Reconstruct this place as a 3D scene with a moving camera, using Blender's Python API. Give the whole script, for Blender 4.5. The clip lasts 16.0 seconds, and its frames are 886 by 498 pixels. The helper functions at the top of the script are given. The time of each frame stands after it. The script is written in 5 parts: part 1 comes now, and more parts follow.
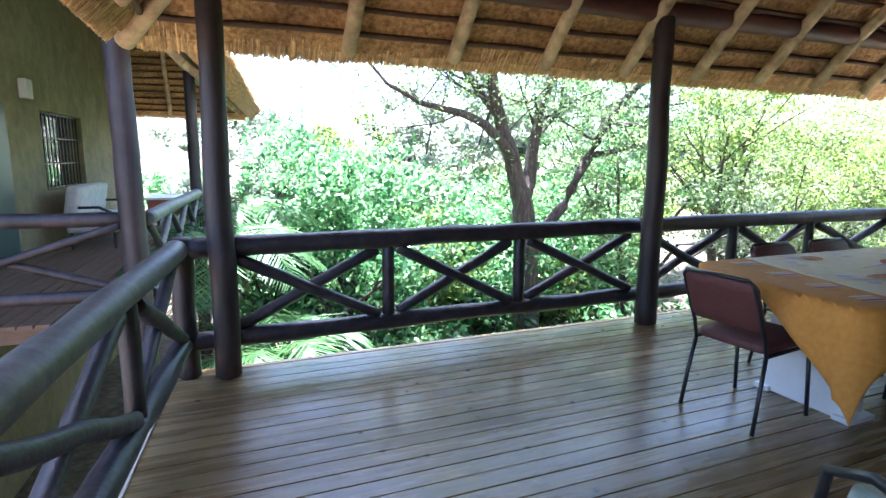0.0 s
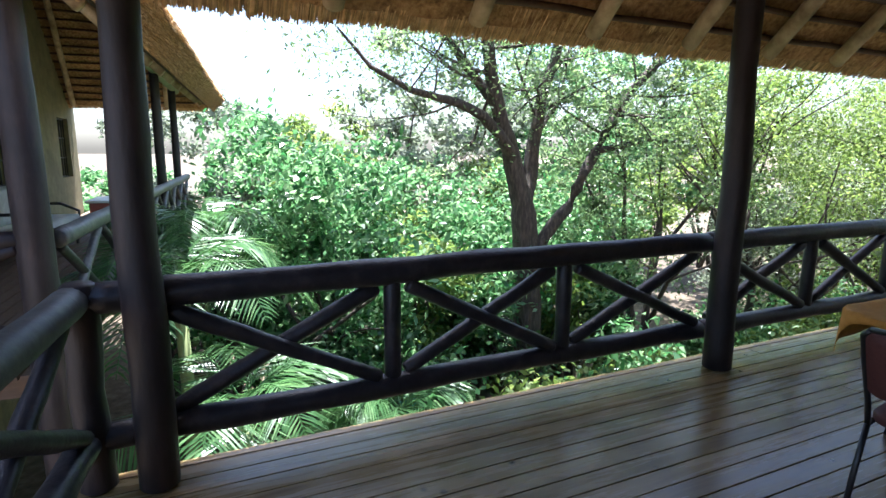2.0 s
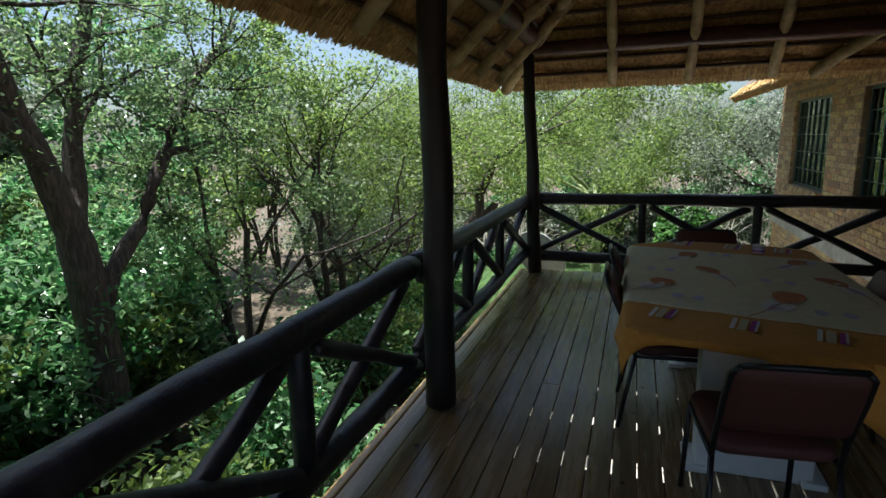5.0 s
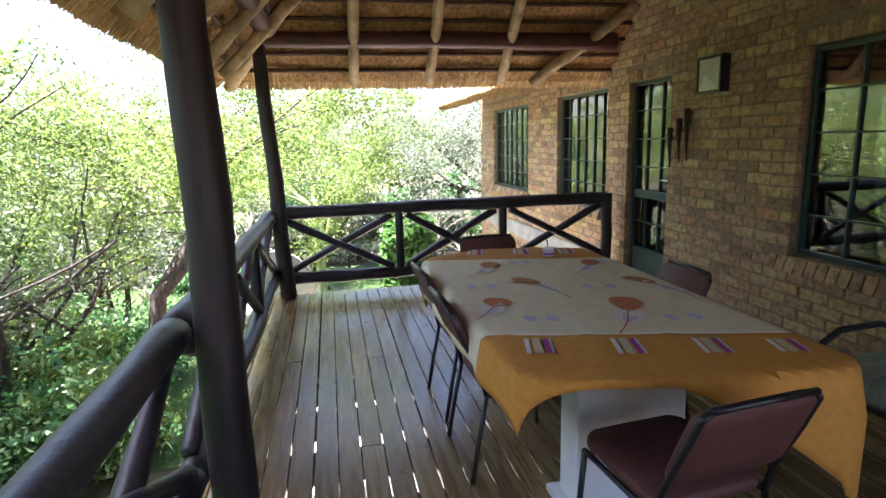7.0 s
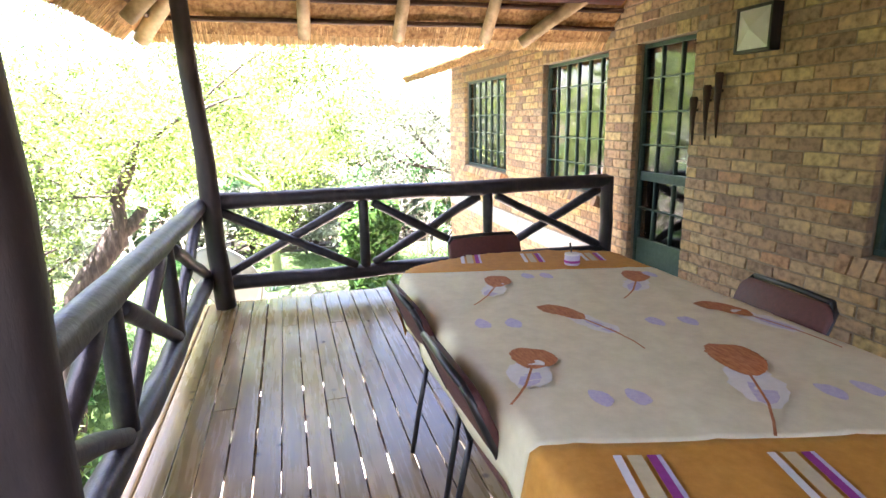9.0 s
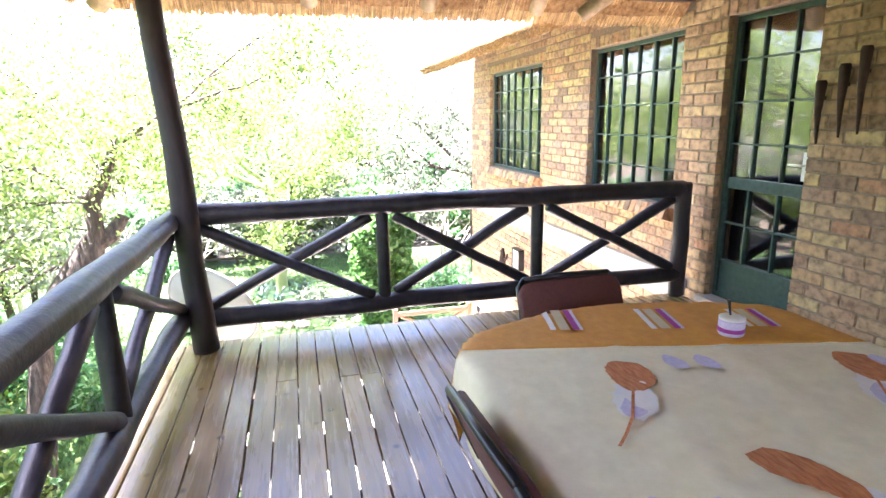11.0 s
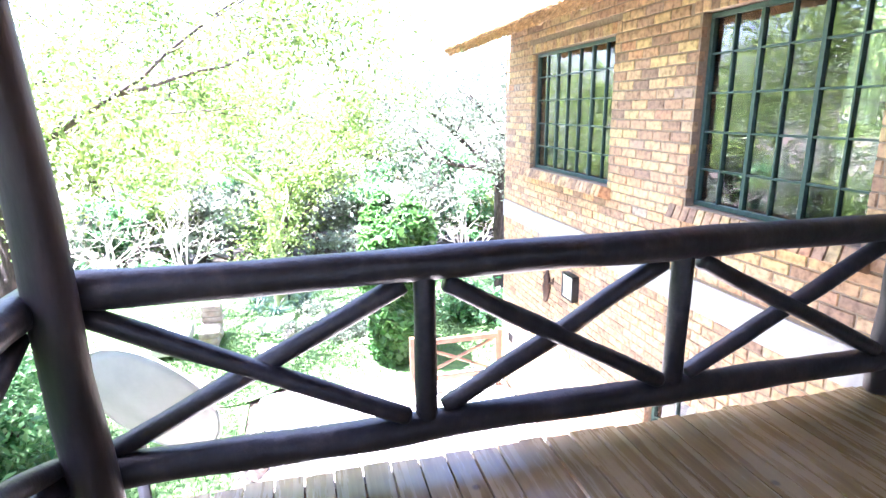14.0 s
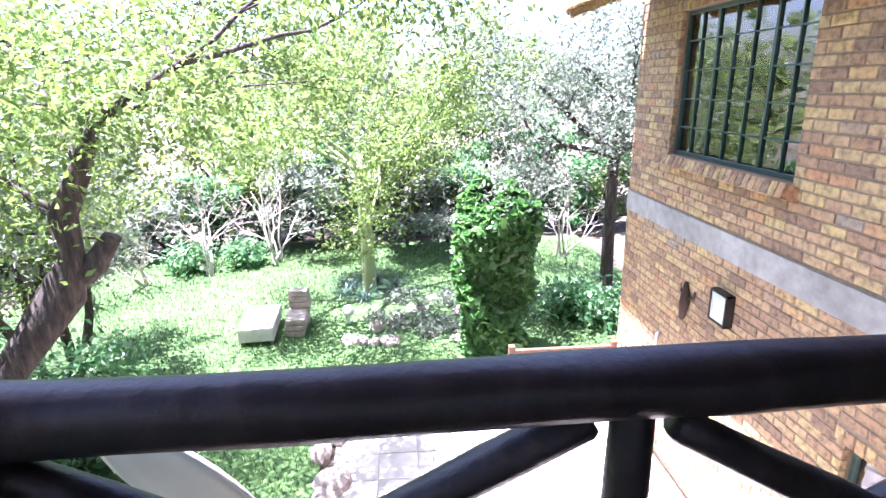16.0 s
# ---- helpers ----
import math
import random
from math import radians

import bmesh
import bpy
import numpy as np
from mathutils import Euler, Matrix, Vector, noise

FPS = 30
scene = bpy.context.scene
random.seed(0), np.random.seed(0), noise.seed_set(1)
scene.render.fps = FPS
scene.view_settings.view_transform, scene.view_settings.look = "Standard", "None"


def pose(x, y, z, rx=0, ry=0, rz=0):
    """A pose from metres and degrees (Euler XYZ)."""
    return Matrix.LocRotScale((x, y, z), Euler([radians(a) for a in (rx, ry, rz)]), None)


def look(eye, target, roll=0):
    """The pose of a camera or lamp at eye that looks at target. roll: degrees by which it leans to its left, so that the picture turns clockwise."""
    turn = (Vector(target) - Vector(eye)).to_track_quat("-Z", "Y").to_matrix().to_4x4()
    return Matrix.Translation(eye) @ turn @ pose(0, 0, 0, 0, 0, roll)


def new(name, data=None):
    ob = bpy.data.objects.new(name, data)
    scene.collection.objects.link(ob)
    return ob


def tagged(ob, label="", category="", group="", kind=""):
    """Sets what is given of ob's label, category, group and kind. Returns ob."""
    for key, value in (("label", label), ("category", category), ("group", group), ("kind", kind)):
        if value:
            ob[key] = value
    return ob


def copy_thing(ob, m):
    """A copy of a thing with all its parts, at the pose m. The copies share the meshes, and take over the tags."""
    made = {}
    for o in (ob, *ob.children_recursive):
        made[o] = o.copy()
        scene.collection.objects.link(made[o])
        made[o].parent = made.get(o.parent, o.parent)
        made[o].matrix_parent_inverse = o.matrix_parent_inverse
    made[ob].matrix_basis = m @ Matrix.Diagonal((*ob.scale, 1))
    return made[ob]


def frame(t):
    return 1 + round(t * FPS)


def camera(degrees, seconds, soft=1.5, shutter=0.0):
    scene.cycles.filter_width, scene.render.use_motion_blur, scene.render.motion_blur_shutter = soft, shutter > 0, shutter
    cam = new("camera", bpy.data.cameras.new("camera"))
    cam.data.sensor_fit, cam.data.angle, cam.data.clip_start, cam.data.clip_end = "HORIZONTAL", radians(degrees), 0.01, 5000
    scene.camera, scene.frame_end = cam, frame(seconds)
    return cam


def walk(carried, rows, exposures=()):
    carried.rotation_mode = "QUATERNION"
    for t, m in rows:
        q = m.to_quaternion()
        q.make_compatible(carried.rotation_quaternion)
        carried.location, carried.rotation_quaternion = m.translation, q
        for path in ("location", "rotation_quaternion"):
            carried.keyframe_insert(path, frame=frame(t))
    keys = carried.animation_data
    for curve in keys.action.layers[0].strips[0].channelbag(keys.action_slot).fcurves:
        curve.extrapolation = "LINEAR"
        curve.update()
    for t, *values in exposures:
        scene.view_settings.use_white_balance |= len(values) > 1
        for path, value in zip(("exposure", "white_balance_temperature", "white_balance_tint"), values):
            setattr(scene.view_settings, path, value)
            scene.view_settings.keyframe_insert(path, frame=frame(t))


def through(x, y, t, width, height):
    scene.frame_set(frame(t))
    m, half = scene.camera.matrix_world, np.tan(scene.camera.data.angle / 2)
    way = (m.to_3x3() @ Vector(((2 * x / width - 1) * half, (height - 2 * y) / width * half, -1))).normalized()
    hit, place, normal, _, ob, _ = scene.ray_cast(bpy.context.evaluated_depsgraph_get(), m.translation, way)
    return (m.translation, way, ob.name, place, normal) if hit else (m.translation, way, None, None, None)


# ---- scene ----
cam = camera(77.1, 16.0)
PATH = [
    (0, (-0.013, 2.331, 1.405), (0.732, 4.158, 1.077), 0.4),
    (1, (0.145, 2.94, 1.416), (0.907, 4.758, 1.077), 0.1),
    (1.5, (0.148, 3.248, 1.435), (0.919, 5.061, 1.088), 0.4),
    (2, (0.18, 3.51, 1.425), (1.01, 5.296, 1.078), 0.3),
    (2.5, (0.215, 3.833, 1.415), (1.166, 5.557, 1.067), 0.4),
    (3, (0.249, 4.121, 1.427), (1.373, 5.737, 1.071), -0.0),
    (3.5, (0.298, 4.368, 1.444), (1.646, 5.8, 1.083), -0.6),
    (4, (0.383, 4.627, 1.42), (1.912, 5.867, 1.067), -0.4),
    (4.5, (0.457, 4.81, 1.453), (2.142, 5.822, 1.084), -0.8),
    (5, (0.473, 4.93, 1.534), (2.328, 5.569, 1.149), -1.2),
    (7.3, (1.35, 5.513, 1.494), (3.26, 5.075, 1.096), -1.3),
    (7.5, (1.453, 5.51, 1.478), (3.353, 5.046, 1.062), -1.1),
    (8, (1.671, 5.501, 1.46), (3.557, 5.01, 1.01), -1.2),
    (8.5, (1.956, 5.472, 1.45), (3.837, 4.961, 0.999), -0.9),
    (9, (2.213, 5.416, 1.451), (4.091, 4.9, 0.996), -1.1),
    (9.2, (2.321, 5.4, 1.457), (4.194, 4.872, 0.998), -0.8),
    (11.5, (3.523, 5.352, 1.389), (5.41, 4.872, 0.931), -0.9),
    (12, (3.81, 5.377, 1.389), (5.693, 4.894, 0.921), -0.7),
    (12.5, (4.113, 5.346, 1.378), (5.995, 4.86, 0.905), -0.7),
    (13.5, (4.666, 5.288, 1.389), (6.549, 4.809, 0.914), -1.2),
    (14, (4.94, 5.237, 1.408), (6.822, 4.768, 0.921), -0.7),
    (14.5, (5.22, 5.196, 1.4), (7.118, 4.805, 0.902), -0.8),
    (15, (5.479, 5.215, 1.41), (7.393, 4.944, 0.9), -1.5),
    (15.5, (5.751, 5.244, 1.365), (7.667, 5.03, 0.833), -0.2),
    (16, (6.008, 5.25, 1.385), (7.921, 5.094, 0.821), -0.8),
]
walk(cam, [(t, look(eye, target, roll)) for t, eye, target, roll in PATH],
     [(0.0, 3.85, 5350, 16), (0.5, 3.55, 5400, 15), (1.5, 2.9, 5550, 14), (2.5, 2.5, 5750, 12), (3.5, 2.0, 5900, 9), (4.5, 1.6, 5850, 6), (5.2, 1.25, 5900, 6), (7.3, 3.8, 6000, 25),
      (8.0, 4.3, 6200, 28), (9.2, 4.6, 6250, 29), (11.5, 4.78, 5700, 28), (12.5, 5.02, 5520, 29), (13.5, 4.88, 5350, 30), (14.5, 4.25, 5300, 32), (16.0, 3.35, 5350, 34)])

# ---------------- world and light ----------------
SUN_ELEV, SUN_AZ = 76.0, 72.0      # azimuth from +x towards +y
world = bpy.data.worlds.new("sky")
scene.world = world
world.use_nodes = True
wn = world.node_tree.nodes
sky = wn.new("ShaderNodeTexSky")
sky.sky_type, sky.sun_disc = "NISHITA", False
sky.sun_elevation, sky.sun_rotation = radians(SUN_ELEV), radians(90 - SUN_AZ)
sky.air_density, sky.dust_density = 1.0, 2.5
world.node_tree.links.new(sky.outputs[0], wn["Background"].inputs[0])
wn["Background"].inputs[1].default_value = 0.07
sun = new("sun", bpy.data.lights.new("sun", "SUN"))
sun.data.energy, sun.data.angle, sun.data.color = 5.0, radians(0.5), (1.0, 0.95, 0.86)
_d = Vector((math.cos(radians(SUN_ELEV)) * math.cos(radians(SUN_AZ)), math.cos(radians(SUN_ELEV)) * math.sin(radians(SUN_AZ)), math.sin(radians(SUN_ELEV))))
sun.matrix_world = look(_d * 30, (0, 0, 0))

# ---------------- materials ----------------
def node_mat(name):
    m = bpy.data.materials.new(name)
    m.use_nodes = True
    return m, m.node_tree.nodes, m.node_tree.links, m.node_tree.nodes["Principled BSDF"]


def ramp(nodes, stops):
    r = nodes.new("ShaderNodeValToRGB")
    while len(r.color_ramp.elements) < len(stops):
        r.color_ramp.elements.new(0.5)
    for e, (p, c) in zip(r.color_ramp.elements, stops):
        e.position, e.color = p, (*c, 1)
    return r


def surf(name, cols, scale=8.0, stretch=(1, 1, 1), rough=0.6, bump=0.2, metal=0.0, detail=6.0, stain=0.0, stain_scale=1.5,
         per_object=0.0, per_island=0.0, rough_var=0.12, coat=0.0, bump_scale=None, dist=0.01):
    """A grained surface: stretched noise through a ramp of colours, large stains, variation from piece to piece, relief."""
    m, n, l, b = node_mat(name)
    co = n.new("ShaderNodeTexCoord")
    mp = n.new("ShaderNodeMapping")
    mp.inputs["Scale"].default_value = stretch
    l.new(co.outputs["Object"], mp.inputs["Vector"])
    vec = mp.outputs[0]
    if per_object:
        oi = n.new("ShaderNodeObjectInfo")
        ad = n.new("ShaderNodeVectorMath")
        ad.operation = "MULTIPLY_ADD"
        l.new(oi.outputs["Random"], ad.inputs[0])
        ad.inputs[1].default_value = (37, 53, 71)
        l.new(vec, ad.inputs[2])
        vec = ad.outputs[0]
    no = n.new("ShaderNodeTexNoise")
    no.inputs["Scale"].default_value, no.inputs["Detail"].default_value = scale, detail
    no.inputs["Roughness"].default_value = 0.62
    l.new(vec, no.inputs["Vector"])
    k = len(cols)
    r = ramp(n, [(0.3 + 0.4 * i / max(1, k - 1), c) for i, c in enumerate(cols)])
    l.new(no.outputs[0], r.inputs[0])
    col = r.outputs[0]
    for on, src in ((per_object, "ShaderNodeObjectInfo"), (per_island, "ShaderNodeNewGeometry")):
        if on:
            s = n.new(src)
            h = n.new("ShaderNodeHueSaturation")
            mr = n.new("ShaderNodeMapRange")
            mr.inputs["To Min"].default_value, mr.inputs["To Max"].default_value = 1 - on, 1 + on
            l.new(s.outputs["Random" if src.endswith("Info") else "Random Per Island"], mr.inputs["Value"])
            l.new(mr.outputs[0], h.inputs["Value"])
            l.new(col, h.inputs["Color"])
            col = h.outputs[0]
    if stain:
        n2 = n.new("ShaderNodeTexNoise")
        n2.inputs["Scale"].default_value, n2.inputs["Detail"].default_value = stain_scale, 5
        l.new(co.outputs["Object"], n2.inputs["Vector"])
        r2 = ramp(n, [(0.38, (1 - stain,) * 3), (0.62, (1, 1, 1))])
        l.new(n2.outputs[0], r2.inputs[0])
        mx = n.new("ShaderNodeMix")
        mx.data_type, mx.blend_type = "RGBA", "MULTIPLY"
        mx.inputs["Factor"].default_value = 1
        l.new(col, mx.inputs["A"])
        l.new(r2.outputs[0], mx.inputs["B"])
        col = mx.outputs["Result"]
    l.new(col, b.inputs["Base Color"])
    rr = n.new("ShaderNodeMapRange")
    rr.inputs["To Min"].default_value, rr.inputs["To Max"].default_value = max(0.03, rough - rough_var), min(1, rough + rough_var)
    l.new(no.outputs[0], rr.inputs["Value"])
    l.new(rr.outputs[0], b.inputs["Roughness"])
    b.inputs["Metallic"].default_value = metal
    b.inputs["Coat Weight"].default_value = coat
    if bump:
        bu = n.new("ShaderNodeBump")
        bu.inputs["Strength"].default_value, bu.inputs["Distance"].default_value = bump, dist
        l.new(no.outputs[0], bu.inputs["Height"])
        l.new(bu.outputs[0], b.inputs["Normal"])
    return m


def leaf_mat(name, dark, mid, light, through=0.35, rough=0.45, hue=0.485):
    m, n, l, b = node_mat(name)
    g = n.new("ShaderNodeNewGeometry")
    r = ramp(n, [(0.0, dark), (0.55, mid), (1.0, light)])
    l.new(g.outputs["Random Per Island"], r.inputs[0])
    l.new(r.outputs[0], b.inputs["Base Color"])
    b.inputs["Roughness"].default_value = rough
    tr = n.new("ShaderNodeBsdfTranslucent")
    hs = n.new("ShaderNodeHueSaturation")
    hs.inputs["Hue"].default_value, hs.inputs["Saturation"].default_value, hs.inputs["Value"].default_value = hue, 1.1, 1.5
    l.new(r.outputs[0], hs.inputs["Color"])
    l.new(hs.outputs[0], tr.inputs["Color"])
    mx = n.new("ShaderNodeMixShader")
    mx.inputs[0].default_value = through
    l.new(b.outputs[0], mx.inputs[1])
    l.new(tr.outputs[0], mx.inputs[2])
    l.new(mx.outputs[0], n["Material Output"].inputs["Surface"])
    return m


def glass_mat(name, tint=(0.9, 0.95, 0.92), base=0.06):
    m, n, l, b = node_mat(name)
    n.remove(b)
    t = [n.new("ShaderNodeBsdfTransparent"), n.new("ShaderNodeBsdfGlossy")]
    f = n.new("ShaderNodeFresnel")
    f.inputs[0].default_value = 1.52
    ad = n.new("ShaderNodeMath")
    ad.operation = "ADD"
    ad.inputs[1].default_value = base
    l.new(f.outputs[0], ad.inputs[0])
    mx = n.new("ShaderNodeMixShader")
    t[0].inputs[0].default_value = (*tint, 1)
    t[1].inputs["Roughness"].default_value = 0.02
    l.new(ad.outputs[0], mx.inputs[0])
    l.new(t[0].outputs[0], mx.inputs[1])
    l.new(t[1].outputs[0], mx.inputs[2])
    l.new(mx.outputs[0], n["Material Output"].inputs["Surface"])
    return m


M_POLE = surf("creosoted pole", [(0.012, 0.010, 0.012), (0.03, 0.022, 0.024), (0.06, 0.04, 0.038)], 9, (1, 1, 0.25), 0.55, 0.7, stain=0.45, stain_scale=3)
M_RAIL = surf("dark painted rail pole", [(0.010, 0.010, 0.014), (0.022, 0.02, 0.026), (0.05, 0.04, 0.042)], 12, (1, 1, 1), 0.46, 0.7, stain=0.4, stain_scale=4)
M_RAIL_WORN = surf("weathered rail pole", [(0.035, 0.04, 0.04), (0.09, 0.092, 0.085), (0.17, 0.16, 0.14)], 14, (1, 1, 1), 0.5, 0.4, stain=0.35, stain_scale=3)
M_DECK = surf("oiled deck board", [(0.175, 0.112, 0.044), (0.262, 0.178, 0.076), (0.335, 0.245, 0.116)], 5, (0.3, 4, 3), 0.27, 0.12, per_object=0.15, stain=0.28, stain_scale=1.3, dist=0.004)
M_EDGE = surf("pale deck edging", [(0.36, 0.31, 0.24), (0.5, 0.45, 0.36)], 10, (1, 1, 1), 0.6, 0.2)
M_JOIST = surf("deck joist timber", [(0.08, 0.05, 0.03), (0.16, 0.1, 0.06)], 6, (1, 4, 4), 0.7, 0.3)
M_MORTAR = surf("grey mortar", [(0.2, 0.15, 0.1), (0.31, 0.24, 0.165)], 30, (1, 1, 1), 0.95, 0.4)
M_CONC = surf("grey concrete band", [(0.3, 0.29, 0.27), (0.46, 0.45, 0.42)], 9, (1, 1, 1), 0.9, 0.3, stain=0.25)
M_GREEN = surf("green window paint", [(0.02, 0.05, 0.042), (0.05, 0.092, 0.078)], 25, (1, 1, 1), 0.35, 0.1)
M_GLASS = glass_mat("window glass", base=0.14)
# near-black so the rooms behind the glass look unlit: shade put into the colour
M_ROOM_DIM = surf("room dimness in colour", [(0.05, 0.05, 0.045), (0.09, 0.085, 0.08)], 4, (1, 1, 1), 0.9, 0.1)
M_CURTAIN = surf("pale curtain cloth", [(0.55, 0.55, 0.5), (0.75, 0.74, 0.7)], 10, (6, 1, 0.5), 0.9, 0.3)
M_THATCH = surf("thatch grass", [(0.16, 0.075, 0.025), (0.42, 0.235, 0.085), (0.62, 0.4, 0.17)], 26, (1, 1, 1), 0.85, 0.8, stain=0.35, stain_scale=3, dist=0.02)
M_STRAW = surf("cut thatch straw", [(0.3, 0.17, 0.06), (0.6, 0.4, 0.17), (0.75, 0.55, 0.28)], 20, (1, 1, 1), 0.8, 0.2, per_island=0.35)
M_THATCHTOP = surf("weathered thatch", [(0.09, 0.07, 0.055), (0.2, 0.16, 0.12), (0.32, 0.27, 0.2)], 30, (1, 1, 1), 0.95, 0.8, stain=0.4)
M_RAFTER = surf("peeled gum rafter", [(0.3, 0.2, 0.09), (0.5, 0.37, 0.2), (0.62, 0.48, 0.28)], 8, (1, 1, 1), 0.6, 0.3, stain=0.3, stain_scale=4)
M_LATH = surf("split lath", [(0.05, 0.025, 0.015), (0.12, 0.065, 0.035)], 12, (1, 1, 1), 0.7, 0.4)
M_BEAM = surf("red oxide beam", [(0.06, 0.02, 0.018), (0.14, 0.045, 0.035)], 8, (1, 1, 1), 0.5, 0.3, stain=0.3)
M_SEAT = surf("maroon vinyl", [(0.085, 0.028, 0.024), (0.125, 0.043, 0.036)], 60, (1, 1, 1), 0.62, 0.25)
M_STEEL = surf("black enamelled tube", [(0.01, 0.01, 0.011), (0.02, 0.02, 0.022)], 20, (1, 1, 1), 0.35, 0.05)
M_CREAM = surf("cream tablecloth", [(0.66, 0.58, 0.38), (0.76, 0.68, 0.47)], 18, (1, 1, 1), 0.8, 0.2)
M_ORANGE = surf("orange tablecloth border", [(0.52, 0.22, 0.025), (0.64, 0.3, 0.05)], 30, (1, 1, 1), 0.8, 0.2)
M_LAWN = surf("lawn", [(0.03, 0.065, 0.014), (0.055, 0.115, 0.025), (0.1, 0.16, 0.04)], 5, (1, 1, 1), 0.9, 0.8, stain=0.35, stain_scale=0.4, dist=0.03)
M_EARTH = surf("leaf litter earth", [(0.045, 0.03, 0.018), (0.11, 0.08, 0.05), (0.22, 0.17, 0.12)], 6, (1, 1, 1), 0.95, 0.8, stain=0.3, stain_scale=0.8)
M_PAVE = surf("pale paving slab", [(0.45, 0.4, 0.34), (0.6, 0.55, 0.48)], 8, (1, 1, 1), 0.85, 0.25, per_object=0.1, stain=0.2)
M_BARK = surf("grey brown bark", [(0.02, 0.015, 0.012), (0.055, 0.042, 0.034), (0.115, 0.09, 0.075)], 11, (2.5, 2.5, 0.5), 0.9, 1.0, dist=0.02)
M_LEAF_FINE = leaf_mat("acacia leaf", (0.06, 0.105, 0.045), (0.11, 0.18, 0.075), (0.2, 0.27, 0.13), 0.6)
M_LEAF_BROAD = leaf_mat("broad leaf", (0.03, 0.095, 0.035), (0.09, 0.2, 0.08), (0.26, 0.38, 0.2), 0.5, 0.28, 0.495)
M_LEAF_YEL = leaf_mat("yellow green leaf", (0.075, 0.125, 0.035), (0.13, 0.2, 0.055), (0.22, 0.28, 0.1), 0.55)
M_LEAF_PALM = leaf_mat("palm leaf", (0.04, 0.1, 0.035), (0.075, 0.165, 0.06), (0.14, 0.24, 0.1), 0.45, 0.32)
M_LEAF_GREY = leaf_mat("grey green leaf", (0.1, 0.125, 0.085), (0.16, 0.19, 0.135), (0.24, 0.27, 0.21), 0.5)
M_LEAF_IVY = leaf_mat("ivy leaf", (0.045, 0.12, 0.035), (0.075, 0.18, 0.05), (0.13, 0.24, 0.08), 0.4, 0.32)
M_GRASS = leaf_mat("grass blade", (0.024, 0.062, 0.014), (0.042, 0.095, 0.022), (0.07, 0.125, 0.03), 0.3, 0.9)
M_LEAF_DARK = leaf_mat("dark strap leaf", (0.012, 0.035, 0.025), (0.025, 0.06, 0.04), (0.05, 0.09, 0.06), 0.2, 0.4)
M_LILAC = surf("lilac print", [(0.46, 0.4, 0.58), (0.62, 0.56, 0.64)], 90, (1, 1, 1), 0.85, 0.1)
M_FEATHER = surf("brown feather print", [(0.3, 0.09, 0.03), (0.48, 0.17, 0.06), (0.56, 0.25, 0.1)], 30, (1, 4, 1), 0.85, 0.1)
M_PURPLE = surf("purple print", [(0.28, 0.03, 0.2), (0.36, 0.05, 0.27)], 40, (1, 1, 1), 0.85, 0.1)
M_STRIPE = surf("pale print", [(0.68, 0.64, 0.6), (0.76, 0.72, 0.68)], 40, (1, 1, 1), 0.85, 0.1)
M_TAN = surf("tan print", [(0.55, 0.45, 0.26), (0.62, 0.52, 0.32)], 40, (1, 1, 1), 0.85, 0.1)
M_CUSHION = surf("green checked cushion", [(0.16, 0.24, 0.2), (0.28, 0.34, 0.27), (0.4, 0.4, 0.3)], 5, (6, 0.6, 1), 0.9, 0.3)
M_LAMPGLASS = surf("opal lamp glass", [(0.62, 0.62, 0.56), (0.7, 0.7, 0.64)], 5, (1, 1, 1), 0.25, 0.02)
M_IRON = surf("rusty iron", [(0.03, 0.018, 0.012), (0.075, 0.04, 0.025)], 25, (1, 1, 1), 0.7, 0.4, metal=0.3)
M_TIMBER = surf("brown gate timber", [(0.14, 0.07, 0.04), (0.26, 0.14, 0.08)], 8, (1, 1, 1), 0.6, 0.3)
M_WOODFENCE = surf("dark fence pole", [(0.03, 0.022, 0.018), (0.07, 0.05, 0.04)], 8, (1, 1, 1), 0.7, 0.4)
M_FEVER = surf("pale green bark", [(0.2, 0.24, 0.1), (0.32, 0.36, 0.17)], 5, (1, 1, 0.3), 0.75, 0.3)
M_PLASTER = surf("ochre wing plaster", [(0.2, 0.175, 0.09), (0.29, 0.25, 0.135)], 6, (1, 1, 1), 0.9, 0.3, stain=0.2)
M_BLANKET = surf("pale upholstery", [(0.45, 0.44, 0.4), (0.62, 0.6, 0.56)], 8, (1, 1, 1), 0.9, 0.3)
M_RED = surf("red enamel", [(0.3, 0.06, 0.04), (0.42, 0.1, 0.06)], 10, (1, 1, 1), 0.4, 0.1)
M_TEAL = surf("turquoise plastic", [(0.05, 0.35, 0.38), (0.08, 0.45, 0.48)], 10, (1, 1, 1), 0.4, 0.05)


def knots(m):
    """Scattered dark knots in the boards."""
    n, l, b = m.node_tree.nodes, m.node_tree.links, m.node_tree.nodes["Principled BSDF"]
    src = b.inputs["Base Color"].links[0].from_socket
    geo, vo = n.new("ShaderNodeNewGeometry"), n.new("ShaderNodeTexVoronoi")
    vo.inputs["Scale"].default_value = 5.0
    l.new(geo.outputs["Position"], vo.inputs["Vector"])
    r = ramp(n, [(0.05, (0.3, 0.25, 0.2)), (0.11, (1, 1, 1))])
    l.new(vo.outputs["Distance"], r.inputs[0])
    mx = n.new("ShaderNodeMix")
    mx.data_type, mx.blend_type = "RGBA", "MULTIPLY"
    mx.inputs["Factor"].default_value = 1
    l.new(src, mx.inputs["A"])
    l.new(r.outputs[0], mx.inputs["B"])
    l.new(mx.outputs["Result"], b.inputs["Base Color"])


knots(M_DECK)


